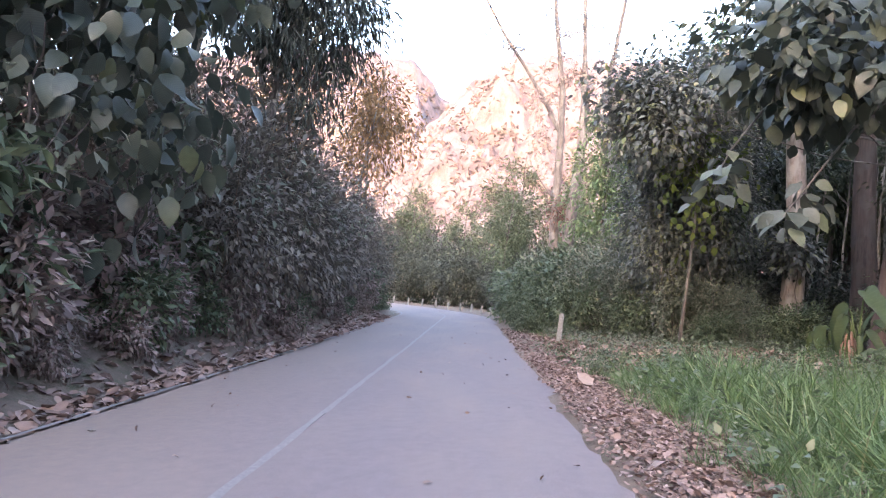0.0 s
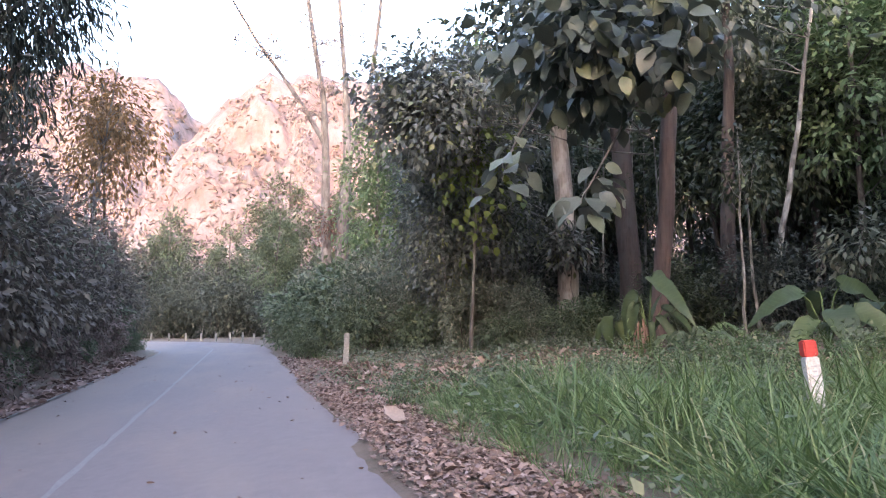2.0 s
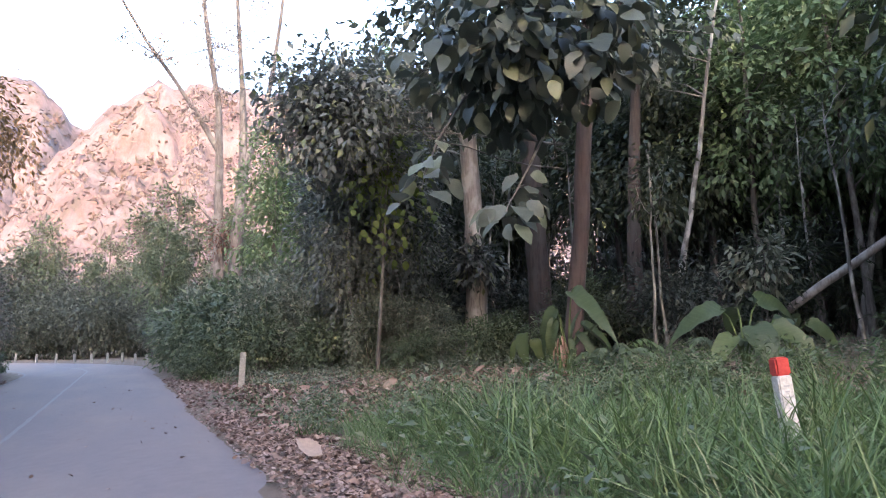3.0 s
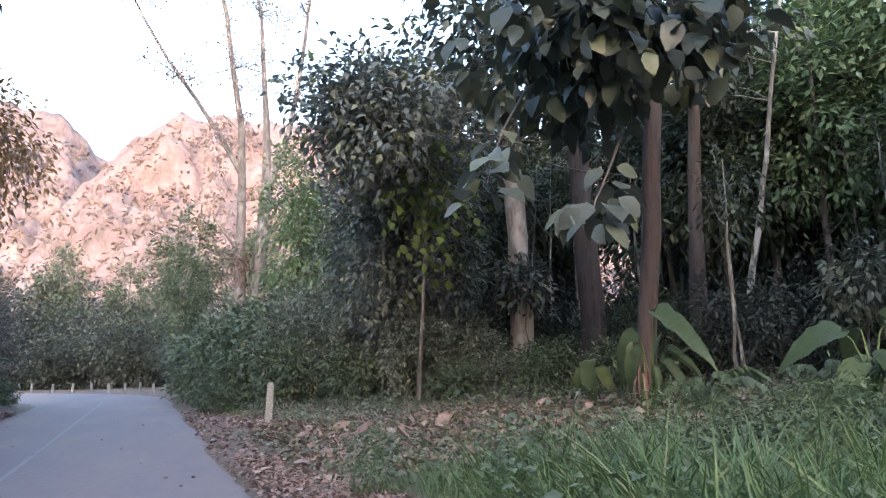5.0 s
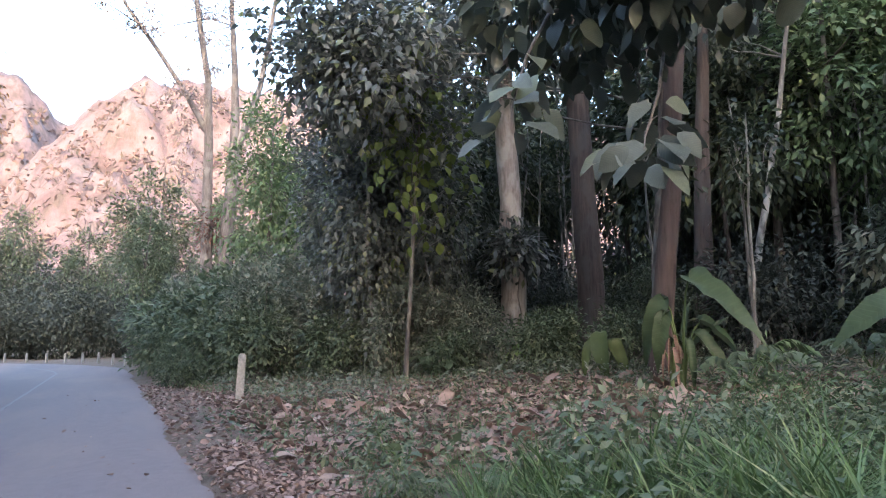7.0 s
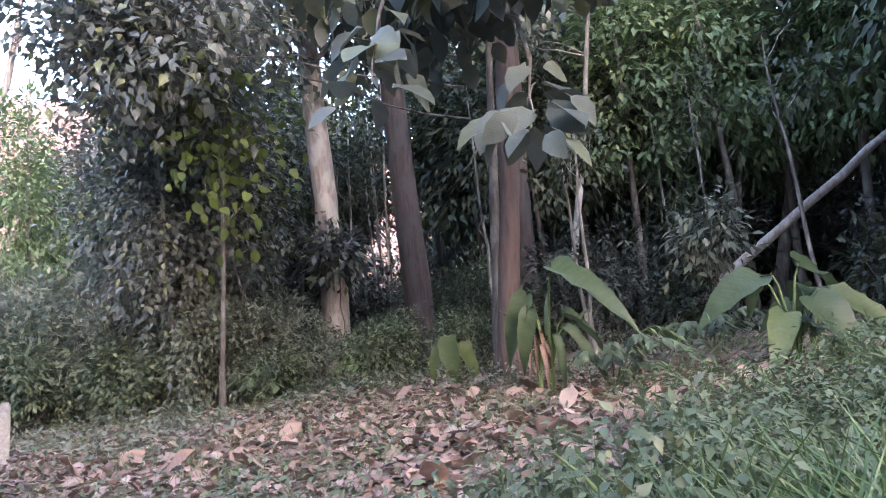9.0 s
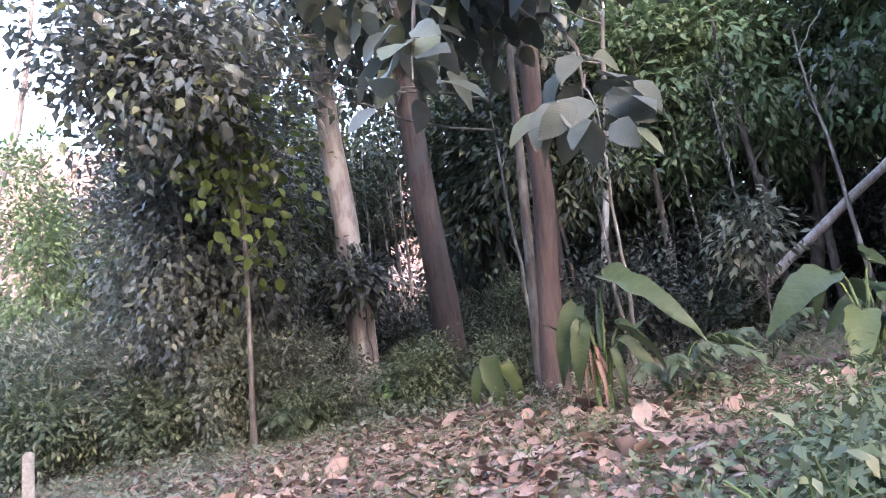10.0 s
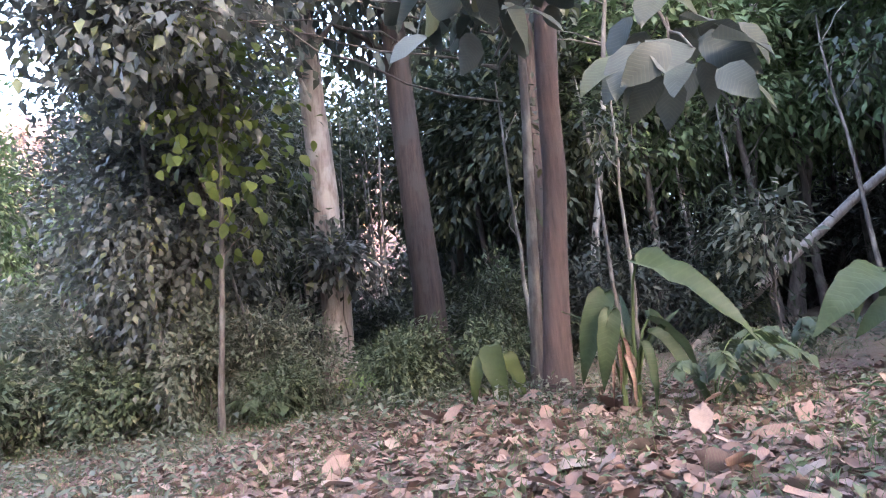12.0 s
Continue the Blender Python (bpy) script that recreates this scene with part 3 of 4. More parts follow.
# dark leaves carry painted shade, paler ones painted light on the open side
for some, mat, label in ((woods[~open_side], dark_leaf, "dense leaves deep in the wood, shade put into their dark green"), (woods[open_side], bush_leaf, "leaves at the wood's far side, light put into their paler green")):
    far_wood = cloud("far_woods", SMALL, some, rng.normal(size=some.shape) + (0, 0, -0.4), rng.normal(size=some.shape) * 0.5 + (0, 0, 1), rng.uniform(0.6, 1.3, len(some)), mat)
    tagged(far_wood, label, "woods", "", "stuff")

# thicket at the corner of the wood, hung with creepers
thick = [
    tree("thicket_tree", at(10.1, 27.5), 11, 0.1, (-0.6, -0.6), bark_lichen, [((-0.4, -0.5, 6.2), (2.1, 2.1, 5.4), 96, 6600, 0.38, 0.205, BROAD, creeper_leaf, 0.25)], "small tree hung with creepers and dark leaves", 10),
    tree("thicket_tree", at(8.6, 28.5), 10.5, 0.09, (0.3, -0.3), bark_lichen, [((0.2, -0.2, 5.8), (2.0, 2.0, 5.0), 90, 6600, 0.38, 0.19, BROAD, creeper_leaf, 0.25)], "small tree overgrown with climbing leaves", 10),
]
spread_copies(thick[0], [(10.4, 31.5), (12.2, 31.2), (13, 34), (8.2, 26.2, 0.8), (9.7, 26.8, 0.75)], 1.0, 1.2)
spread_copies(thick[1], [(12.4, 38), (15.0, 41)], 0.9, 1.2)
tree("olive_leaved_tree", at(8.3, 24.4), 10.5, 0.06, (0.4, -0.4), bark_grey, [((0.1, -0.1, 6.4), (1.9, 1.5, 2.9), 50, 480, 0.4, 0.26, TEAK, olive_leaf, 0.3)], "slim young tree with sparse yellow-green leaves", 14)
lime = tree("light_green_tree", at(9.6, 45), 15, 0.14, (0.4, 0), bark_grey, [((0, 0, 9.6), (2.3, 2.3, 5.4), 54, 4200, 0.4, 0.34, SMALL, lime_leaf, 0.4)], "light green leafy tree at the edge of the wood", 8)
spread_copies(lime, [(16.5, 44, 1.2), (17.5, 52, 1.2)], 0.95, 1.15)
# light green copies added here stand in for lit foliage behind the wood
for i in range(15):
    an, d = radians(64 + 1.6 * i), 25 + 14 * ((i * 0.618) % 1)
    spread_copies(lime, [(1.5 + d * math.sin(an), 12 + d * math.cos(an), 1.1)], 0.9, 1.25)
for i in range(12):
    an, d = radians(58 + 2.4 * i), 33 + 9 * ((i * 0.618) % 1)
    spread_copies(under[0], [(1.5 + d * math.sin(an), 12 + d * math.cos(an), 2.2)], 0.9, 1.2)

shrub_green = bush("roadside_shrub", at(4.9, 31), (1.3, 1.3, 1.1), 12, 2500, 0.19, SMALL, bush_leaf, "bushy green roadside shrub with small leaves", 44, None, 0.3, 0.15, group="roadside shrubs")
shrub_fine = bush("roadside_shrub", at(7.2, 28.6), (1.3, 1.2, 1.4), 14, 2700, 0.17, SMALL, pale_leaf, "feathery grey-green roadside shrub", 48, None, 0.3, 0.14, group="roadside shrubs")
spread_copies(shrub_green, [(3.9, 33.6, 0.9), (5.6, 28.6, 0.9), (6.6, 31.5, 1.3), (8.8, 26.6, 0.9), (4.4, 37, 1.2), (6.4, 38, 1.7), (5.2, 44, 1.6), (8, 45, 2.0), (7.4, 26.9, 0.7), (3.6, 29.4, 0.45)])
spread_copies(shrub_fine, [(5.9, 30.2, 1.1), (8.5, 30, 1.4), (9.9, 26.2, 1.0), (7.6, 35, 1.6), (9.2, 40, 2.0), (5, 40, 1.5), (10.5, 24.4, 0.7), (11.2, 47, 2.2), (6.6, 48, 1.9)])
spread_copies(shrub_fine, [(8.6, 25.7, 0.75), (9.6, 25.0, 0.8), (9.7, 25.6, 0.8), (9.0, 27.0, 1.0), (10.2, 28, 1.1), (10.7, 26.6, 0.9)])
spread_copies(shrub_green, [(10.6, 22.2, 0.6), (11.6, 22.6, 0.7), (9.4, 24.2, 0.5), (12.6, 21.2, 0.6)])

# trees and brush beyond the bend
far_bush = bush("far_shrub", at(-2, 76), (3.0, 3.0, 2.8), 8, 4200, 0.3, SMALL, hazy_far_leaf, "pale grey-green brush beyond the bend, haze put into its colour", 44, group="brush beyond the bend")
far_dry = bush("far_shrub", at(3.5, 72), (2.8, 2.8, 2.4), 8, 3600, 0.28, SMALL, hazy_far_leaf, "dry brownish brush beyond the bend", 40, group="brush beyond the bend")
spread_copies(far_bush, [(-3, 80, 1.5), (-10, 82, 1.5), (4, 76, 1.4), (-18, 86, 1.5), (-8, 78), (-14, 80), (-20, 82), (5, 80), (9, 70), (1.5, 84, 1.4), (-6, 88, 1.5), (12, 80, 1.4), (-13, 92, 1.6), (18, 86, 1.6), (8, 92, 1.7), (-24, 92, 1.7), (-30, 84), (7.5, 61), (10, 58), (14, 64, 1.3), (20, 74, 1.5), (-2, 98, 1.9), (14, 98, 1.8)])
spread_copies(far_dry, [(-5, 74), (-11, 76), (-17, 78), (0.5, 72.5), (6.5, 66.5), (-24, 80), (3, 90, 1.5), (-10, 86, 1.4), (6, 55, 0.8)])
midtree = tree("mid_tree", at(6.4, 66), 15, 0.18, (0.3, 0), bark_grey, [((0, 0, 9.6), (3.2, 3.2, 4.8), 56, 5200, 0.45, 0.36, SMALL, bush_leaf, 0.4)], "leafy tree behind the bend of the road", 8)
spread_copies(midtree, [(4.6, 60, 0.62), (2, 82, 0.85), (-5, 86, 0.75), (-13, 88, 0.7), (12, 72), (17, 66), (22, 60), (26, 70), (24, 84)], 0.9, 1.25)

# the tall bare tree
tall = thing("tall_bare_tree", at(9.1, 53.8), "tall pale tree with bare forking limbs and few leaves", "tree")
bole = [(0, 0, -0.2), (0.05, 0, 3), (0.1, 0, 7), (0.35, 0, 10.5), (0.5, 0, 13.4)]
stem("trunk", bole, 0.52, 0.36, bark_tall, tall, 12, 0.03, 0.3)
limb_a = stem("limb", [(0.5, 0, 13.2), (1.2, 0, 15.5), (2.0, 0.1, 18), (2.5, 0.1, 21), (3.0, 0.2, 25), (3.5, 0.3, 30)], 0.28, 0.09, bark_tall, tall)
limb_b = stem("limb", [(0.45, 0, 13), (0.5, 0.2, 16), (0.35, 0.1, 19), (0.1, 0, 22), (-0.2, 0, 26), (-0.9, 0, 30)], 0.31, 0.09, bark_tall, tall)
second = [(-0.95, 0.3, -0.2), (-0.95, 0.3, 5), (-1.05, 0.3, 10), (-1.1, 0.3, 14), (-1.3, 0.2, 18), (-2.0, 0.2, 22), (-2.6, 0.1, 26), (-3.8, 0.1, 30)]
stem("trunk", second, 0.42, 0.1, bark_tall, tall, 10, 0.03, 0.3)
limb_c = stem("limb", [(-1.15, 0.3, 14.5), (-2.6, 0.4, 17), (-4.4, 0.4, 19.6), (-6.2, 0.5, 22), (-7.8, 0.5, 24.6), (-9.6, 0.5, 28)], 0.2, 0.05, bark_tall, tall)
stem("limb", [(0.35, 0, 10), (1.2, 0, 11.2), (2.2, 0.1, 12.6)], 0.12, 0.03, bark_tall, tall)
stem("limb", [(-1.0, 0.3, 9), (-2.2, 0.3, 10.4), (-3.0, 0.3, 11.6)], 0.12, 0.03, bark_tall, tall)
twig_ends = []
for a, k, on in (((2.5, 0.1, 21), 5, limb_a), ((0.1, 0, 22), 6, limb_b), ((-2.0, 0.2, 22), 7, tall), ((-5.4, 0.4, 21), 6, limb_c), ((-1.2, 0.2, 17.5), 5, tall), ((-2.4, 0.4, 16.7), 4, limb_c), ((-8.4, 0.5, 26), 6, limb_c), ((-2.9, 0.1, 27), 7, tall), ((-0.3, 0, 26.5), 7, limb_b), ((3.2, 0.2, 27), 6, limb_a)):
    for i in range(k):
        e = np.array(a) + rng.normal(size=3) * np.array((1.1, 0.8, 0.9)) + (0, 0, 0.6)
        stem("twig", wander(a, e, 4, 0.05), 0.05, 0.02, bark_tall, on, 4)
        twig_ends.append(e)
foliage("crown", SMALL, twig_ends + [(-2.5, 0.3, 14.6), (-2.9, 0.2, 15.6), (-2.2, 0.3, 13.4), (-3.4, 0.3, 16.4), (-3.2, 0.3, 12.4), (-2.0, 0.3, 11.8), (-3.0, 0.2, 14.0)], 4200, (0.4, 0.3, 0.25), 0.24, dry_brush, tall, 0.3)
foliage("creeper", SMALL, [(-0.95, 0.1, 7.6), (-1.0, 0.1, 8.4), (-1.0, 0.1, 9.0)], 420, (0.35, 0.3, 0.45), 0.3, rust_leaf, tall, 1.0)

# ---- bank across the road ----
bank = "plants on the bank"
b_dry = bush("bank_shrub", at(-5.9, 9.0), (0.9, 1.0, 0.9), 12, 1700, 0.2, SMALL, dry_brush, "dry reddish-brown brush on the bank", 34, stem_dry, 0.3, 0.15, group=bank)
b_green = bush("bank_shrub", at(-5.7, 13), (0.9, 1.1, 0.8), 10, 1700, 0.2, SMALL, bush_leaf, "dull green shrub on the bank", 34, None, 0.3, 0.15, group=bank)
b_tall = bush("bank_shrub", at(-6.4, 17.5), (1.4, 1.5, 2.0), 14, 4200, 0.16, SMALL, bank_leaf, "tall feathery brush on the bank", 40, stem_dry, group=bank)
row, low = [], []
for y in np.arange(-4, 47, 1.35):
    low.append((-5.75 + SLANT * y - rng.uniform(0.1, 0.8), y + rng.uniform(-0.4, 0.4), rng.uniform(0.45, 0.8)))
    row.append((-6.7 + SLANT * y - rng.uniform(0, 1.2), y + rng.uniform(-0.4, 0.4), rng.uniform(1.0, 1.6)))
    row.append((-9.4 - rng.uniform(0, 2), y, rng.uniform(1.1, 1.8)))
for i, sp in enumerate(row):
    spread_copies((b_dry, b_dry, b_dry, b_tall, b_green)[rng.integers(0, 5)] if sp[1] < 22 else (b_tall, b_green, b_tall, b_dry)[rng.integers(0, 4)], [sp], 0.9, 1.15)
for sp in low:
    spread_copies((b_dry, b_dry, b_dry, b_green)[rng.integers(0, 4)], [sp], 0.9, 1.15)
left_teak = tree("young_teak_tree", at(-6.6, 11.2), 8.2, 0.11, (0.9, 0.3), bark_grey, [((1.3, -0.4, 4.9), (2.0, 2.6, 3.2), 64, 860, 0.42, 0.42, TEAK, teak_leaf, 0.5)], "young teak tree with large drooping leaves on the bank", 14)
spread_copies(left_teak, [(-8.4, 8.2, 1.1), (-9.4, 12.5, 1.2), (-8.8, 5.0, 1.1)], 1.0, 1.1)
droop = tree("drooping_tree", at(-6.9, 21.5), 12.5, 0.2, (1.8, 0.6), bark_grey, [((1.2, 0.2, 9.6), (2.7, 3.0, 4.2), 80, 11000, 0.45, 0.36, NARROW, dark_leaf, 1.1)], "leaning tree with dense drooping dark foliage", 14)
spread_copies(droop, [(-10.8, 12.5, 1.0), (-11.4, 17.0, 1.1), (-10.2, 6.5, 1.0), (-11.5, 24, 1.1), (-13, 9, 1.2), (-14, 33, 1.2), (-13, 1, 1.2)], 1.0, 1.1)
amber = tree("thin_tree", at(-5.6, 37), 13, 0.11, (1.4, 0.4), bark_grey, [((1.2, 0.3, 9.6), (2.2, 2.2, 3.4), 50, 1900, 0.45, 0.3, SMALL, sunlit_amber_leaf, 0.9)], "thin tree with sparse drooping leaves, orange sunlight put into their colour", 14)
spread_copies(amber, [(-7.4, 33.5), (-5.2, 45)], 0.8, 1.0)

for x, y, h in ((-6.0, 12.6, 4.6), (-6.3, 15.2, 5.4), (-5.7, 18.3, 4.8), (-5.4, 23.0, 5.6), (-5.0, 27.5, 5.8), (-4.7, 31.5, 6.4), (-6.2, 9.4, 4.4)):
    tree("bank_sapling", at(x, y), h, 0.045, (rng.uniform(0.1, 0.8), rng.normal() * 0.3), bark_tall, [((0.4, 0, h * 0.72), (0.9, 0.9, h * 0.24), 16, 230, 0.3, 0.2, BROAD, pale_leaf, 0.5)], "thin pale sapling with sparse leaves on the bank", 12, 0.04, 6, bank)

# ---- roadside posts ----
def box(bm, cx, cy, z0, z1, w, d, bevel=0.012, taper=1.0):
    r = bmesh.ops.create_cube(bm, size=1.0)
    for v in r["verts"]:
        k = taper if v.co.z > 0 else 1.0
        v.co = Vector((cx + v.co.x * w * k, cy + v.co.y * d * k, z0 if v.co.z < 0 else z1))
    if bevel:
        bmesh.ops.bevel(bm, geom=list({e for v in r["verts"] for e in v.link_edges}), offset=bevel, segments=2, affect="EDGES")
    return bm


marker = thing("marker_post", at(6.05, 8.26, 0.08), "white marker post with a red top in tall grass", "marker post")
marker.rotation_euler = (radians(-2), radians(-5), radians(-20))
part("shaft", box(bmesh.new(), 0, 0, -0.2, 0.70, 0.14, 0.125), white_paint, marker)
part("cap", box(bmesh.new(), 0, 0, 0.703, 0.87, 0.143, 0.128, 0.015, 0.95), red_paint, marker, "faded red painted top")
for i in range(9):
    part("lettering", box(bmesh.new(), 0, -0.063, 0.2 + 0.05 * i, 0.215 + 0.05 * i, 0.06 - 0.02 * (i % 3 == 1), 0.003, 0), grey_ink, marker, "small grey painted characters")

guide = thing("guide_post", at(3.84, 22.62), "short square weathered concrete post beside the road", "guide post", "roadside posts")
guide.rotation_euler = (0, radians(2.5), radians(-14))
part("shaft", box(bmesh.new(), 0, 0, -0.2, 0.93, 0.16, 0.15, 0.025, 0.92), concrete, guide)

first = thing("bend_post", at(4.6, 46), "small weathered concrete post along the bend", "guide post", "posts along the bend")
part("shaft", box(bmesh.new(), 0, 0, -0.2, 0.66, 0.15, 0.13, 0.02, 0.92), concrete, first)
for i in range(1, 17):
    s = BEND_Y + 1.9 * i
    cx, cy, dx, dy = road_centre(s)
    k = HALF + 0.9
    m = Matrix.LocRotScale(at(cx + dy * k, cy - dx * k), Euler((rng.normal() * 0.04, rng.normal() * 0.04, math.atan2(-dx, dy))), None)
    copy_thing(first, m)

# ---- plants with great leaves ----
EAR = blade(((0.0, 0.01), (-0.05, 0.14), (0.02, 0.24), (0.12, 0.29), (0.24, 0.27), (0.36, 0.28), (0.5, 0.24), (0.62, 0.2), (0.74, 0.15), (0.86, 0.08), (0.94, 0.035), (1.0, 0.003)), 0.42, 0.3)


def ear_plant(name, base, leaves, label, mat=ear_leaf):
    """Leaves: bearing, reach, height of the leaf's foot, its length, its drop, its width."""
    t = thing(name, base, label, "plant")
    for az, reach, h, size, drop, wide in leaves:
        a = radians(az)
        d = np.array((math.sin(a), math.cos(a), 0.0))
        foot = d * reach * 0.55 + np.array((0, 0, h))
        stalk = stem("stalk", [(0, 0, -0.05), tuple(d * reach * 0.12 + (0, 0, h * 0.5)), tuple(d * reach * 0.35 + (0, 0, h * 0.88)), tuple(foot)], 0.03, 0.014, stem_green, t, 6, 0.02)
        tv = EAR[0] * np.array((1, wide, 1))
        axis = d * math.cos(radians(drop)) + np.array((0, 0, -math.sin(radians(drop))))
        n = np.array((-0.5, -0.5, 1.0)) + rng.normal(size=3) * 0.15
        lf = cloud("leaf", (tv, EAR[1]), foot[None], axis[None], n[None], [size], mat, stalk, 0.016)
    return t


# ---- big-leaved boughs over the roadside ----
def bough(name, path, whorls, label, mat=teak_leaf_near):
    """A bough with great leaves, each a piece of its own. Whorls: the centre, its number of leaves and their length."""
    t = thing(name, path[0], label, "branch")
    o = np.array(path[0])
    wood_part = stem("branch", np.array(path) - o, 0.05, 0.014, bark_grey, t, 6, 0.02)
    for c, count, size in whorls:
        c = np.array(c) - o
        near_end = min((np.array(q) - o for q in path), key=lambda q: float(np.linalg.norm(q - c)))
        stem("twig", [near_end, near_end * 0.5 + c * 0.5 + (0, 0, 0.05), c], 0.016, 0.008, bark_grey, t, 5, 0.02)
        for i in range(count):
            an = 2 * math.pi * (i * 0.382 + rng.uniform(-0.05, 0.05))
            drop = rng.uniform(-0.05, 1.0)
            axis = np.array((math.cos(an), math.sin(an), -drop))
            foot = c + np.array((math.cos(an), math.sin(an), -0.2)) * rng.uniform(0.12, 0.42) + (0, 0, rng.uniform(-0.25, 0.25))
            cloud("leaf", TEAK, foot[None], axis[None], (np.array((-0.25, -0.25, 1.0)) + rng.normal(size=3) * 0.5)[None], [size * rng.uniform(0.65, 1.05)], mat, wood_part, 0.03)
    return t


bough("teak_bough", [(12.3, 19.3, 8.2), (10.8, 17.8, 7.4), (9.2, 16.2, 6.2), (7.8, 15.0, 4.8), (7.15, 14.6, 4.05)],
      [((7.1, 14.6, 3.95), 11, 0.54), ((7.5, 14.75, 4.35), 9, 0.54), ((6.8, 14.3, 3.7), 8, 0.5)], "hanging teak bough with broad grey-green leaves")
bough("teak_bough", [(12.3, 19.3, 8.8), (9.6, 18.2, 8.0), (7.4, 16.9, 6.7), (6.3, 16.0, 5.4), (5.95, 15.75, 4.75)],
      [((5.95, 15.75, 4.7), 10, 0.54), ((6.25, 15.95, 5.15), 9, 0.54), ((5.75, 15.6, 4.3), 5, 0.5)], "drooping teak bough with a few broad leaves")
canopy = thing("leafy_teak_tree", at(12.85, 20.5), "overhanging crown of large round teak leaves", "tree")
stem("trunk", wander((0, 0, -0.2), (0.5, -0.5, 10), 10, 0.02), 0.14, 0.06, bark_grey, canopy, 9, 0.03, 0.3)
cen = np.array((-0.75, -1.2, 0.0)) + np.concatenate([spots_in((-4.4, -4.6, 6.7), (2.2, 1.8, 1.4), 40), spots_in((-3.0, -1.6, 7.6), (2.6, 2.4, 1.6), 30)])
rear = np.array((-0.75, -1.2, 0.0)) + np.concatenate([spots_in((-4.9, 4.6, 7.4), (1.8, 2.6, 2.2), 36), spots_in((-4.4, 5.4, 8.8), (2.0, 2.2, 1.9), 36), spots_in((-6.2, 5.3, 8.3), (1.3, 1.8, 1.4), 26)])
for q in np.concatenate([cen, rear])[::13]:
    stem("branch", wander((-0.1, 0, 5.6 + rng.uniform(0, 3)), q, 9, 0.16), 0.03, 0.008, bark_grey, canopy, 5)
foliage("leaves", TEAK, cen, 1350, (0.35, 0.35, 0.3), 0.46, teak_leaf, canopy, 0.7, 1.2, 0.02)
foliage("leaves", BROAD, rear, 5600, (0.48, 0.48, 0.38), 0.26, creeper_leaf, canopy, 0.35, 1.2, 0.02, 0.7)

ear_plant("elephant_ear_plant", at(10.0, 16.9), [(188, 0.5, 1.95, 1.7, 22, 0.45), (310, 0.45, 1.6, 1.2, 62, 0.6), (285, 0.5, 1.35, 1.0, 72, 0.5), (160, 0.5, 1.0, 1.3, 45, 0.35), (120, 0.6, 1.2, 1.3, 30, 0.45), (330, 0.3, 0.8, 0.9, -60, 0.2), (60, 0.3, 0.9, 1.0, -65, 0.2), (200, 0.4, 0.9, 0.9, 68, 0.25), (140, 0.25, 0.7, 0.9, -55, 0.22)], "clump of great drooping elephant-ear leaves")
ear_plant("elephant_ear_plant", at(12.35, 14.05), [(300, 0.8, 1.35, 1.2, 14, 0.8), (110, 0.6, 1.5, 1.25, 10, 0.9), (200, 0.7, 1.0, 1.1, 40, 0.85), (30, 0.5, 1.4, 1.0, 20, 0.8), (160, 1.0, 1.0, 1.15, 25, 0.85), (260, 0.8, 0.8, 1.1, 30, 0.8)], "elephant-ear plant with broad light green leaves")
ear_plant("elephant_ear_plant", at(10.9, 20.0), [(225, 0.3, 0.95, 1.05, 58, 0.8), (150, 0.4, 0.8, 0.9, 60, 0.6), (280, 0.4, 0.8, 0.8, 62, 0.55)], "low broad-leaved plant at the foot of a trunk", low_leaf)
ear_plant("elephant_ear_plant", at(12.9, 25.4), [(230, 0.5, 0.7, 0.9, 10, 1.0), (150, 0.5, 0.8, 1.0, -20, 0.8), (100, 0.6, 0.65, 0.9, 20, 1.0), (290, 0.5, 0.6, 0.8, 20, 1.0), (190, 0.4, 0.5, 0.8, 35, 1.0)], "bright green broad-leaved plant below a pale trunk", bright_leaf)
ear_plant("elephant_ear_plant", at(14.2, 14.4), [(240, 0.6, 1.0, 0.9, 10, 0.9), (150, 0.7, 0.9, 0.9, 30, 0.9), (60, 0.6, 1.1, 0.8, 20, 0.9), (320, 0.5, 0.8, 0.7, 30, 0.9)], "elephant-ear plant beside a leaning stem")

ear_plant("withered_stalks", at(9.85, 17.0), [(200, 0.2, 0.75, 0.7, 70, 0.16), (140, 0.2, 0.8, 0.8, 75, 0.13), (280, 0.2, 0.7, 0.6, 75, 0.15), (170, 0.15, 0.95, 0.8, 80, 0.12), (240, 0.15, 0.9, 0.7, 78, 0.14), (110, 0.2, 0.6, 0.6, 70, 0.3)], "withered brown leaves hanging round a clump", litter_big)

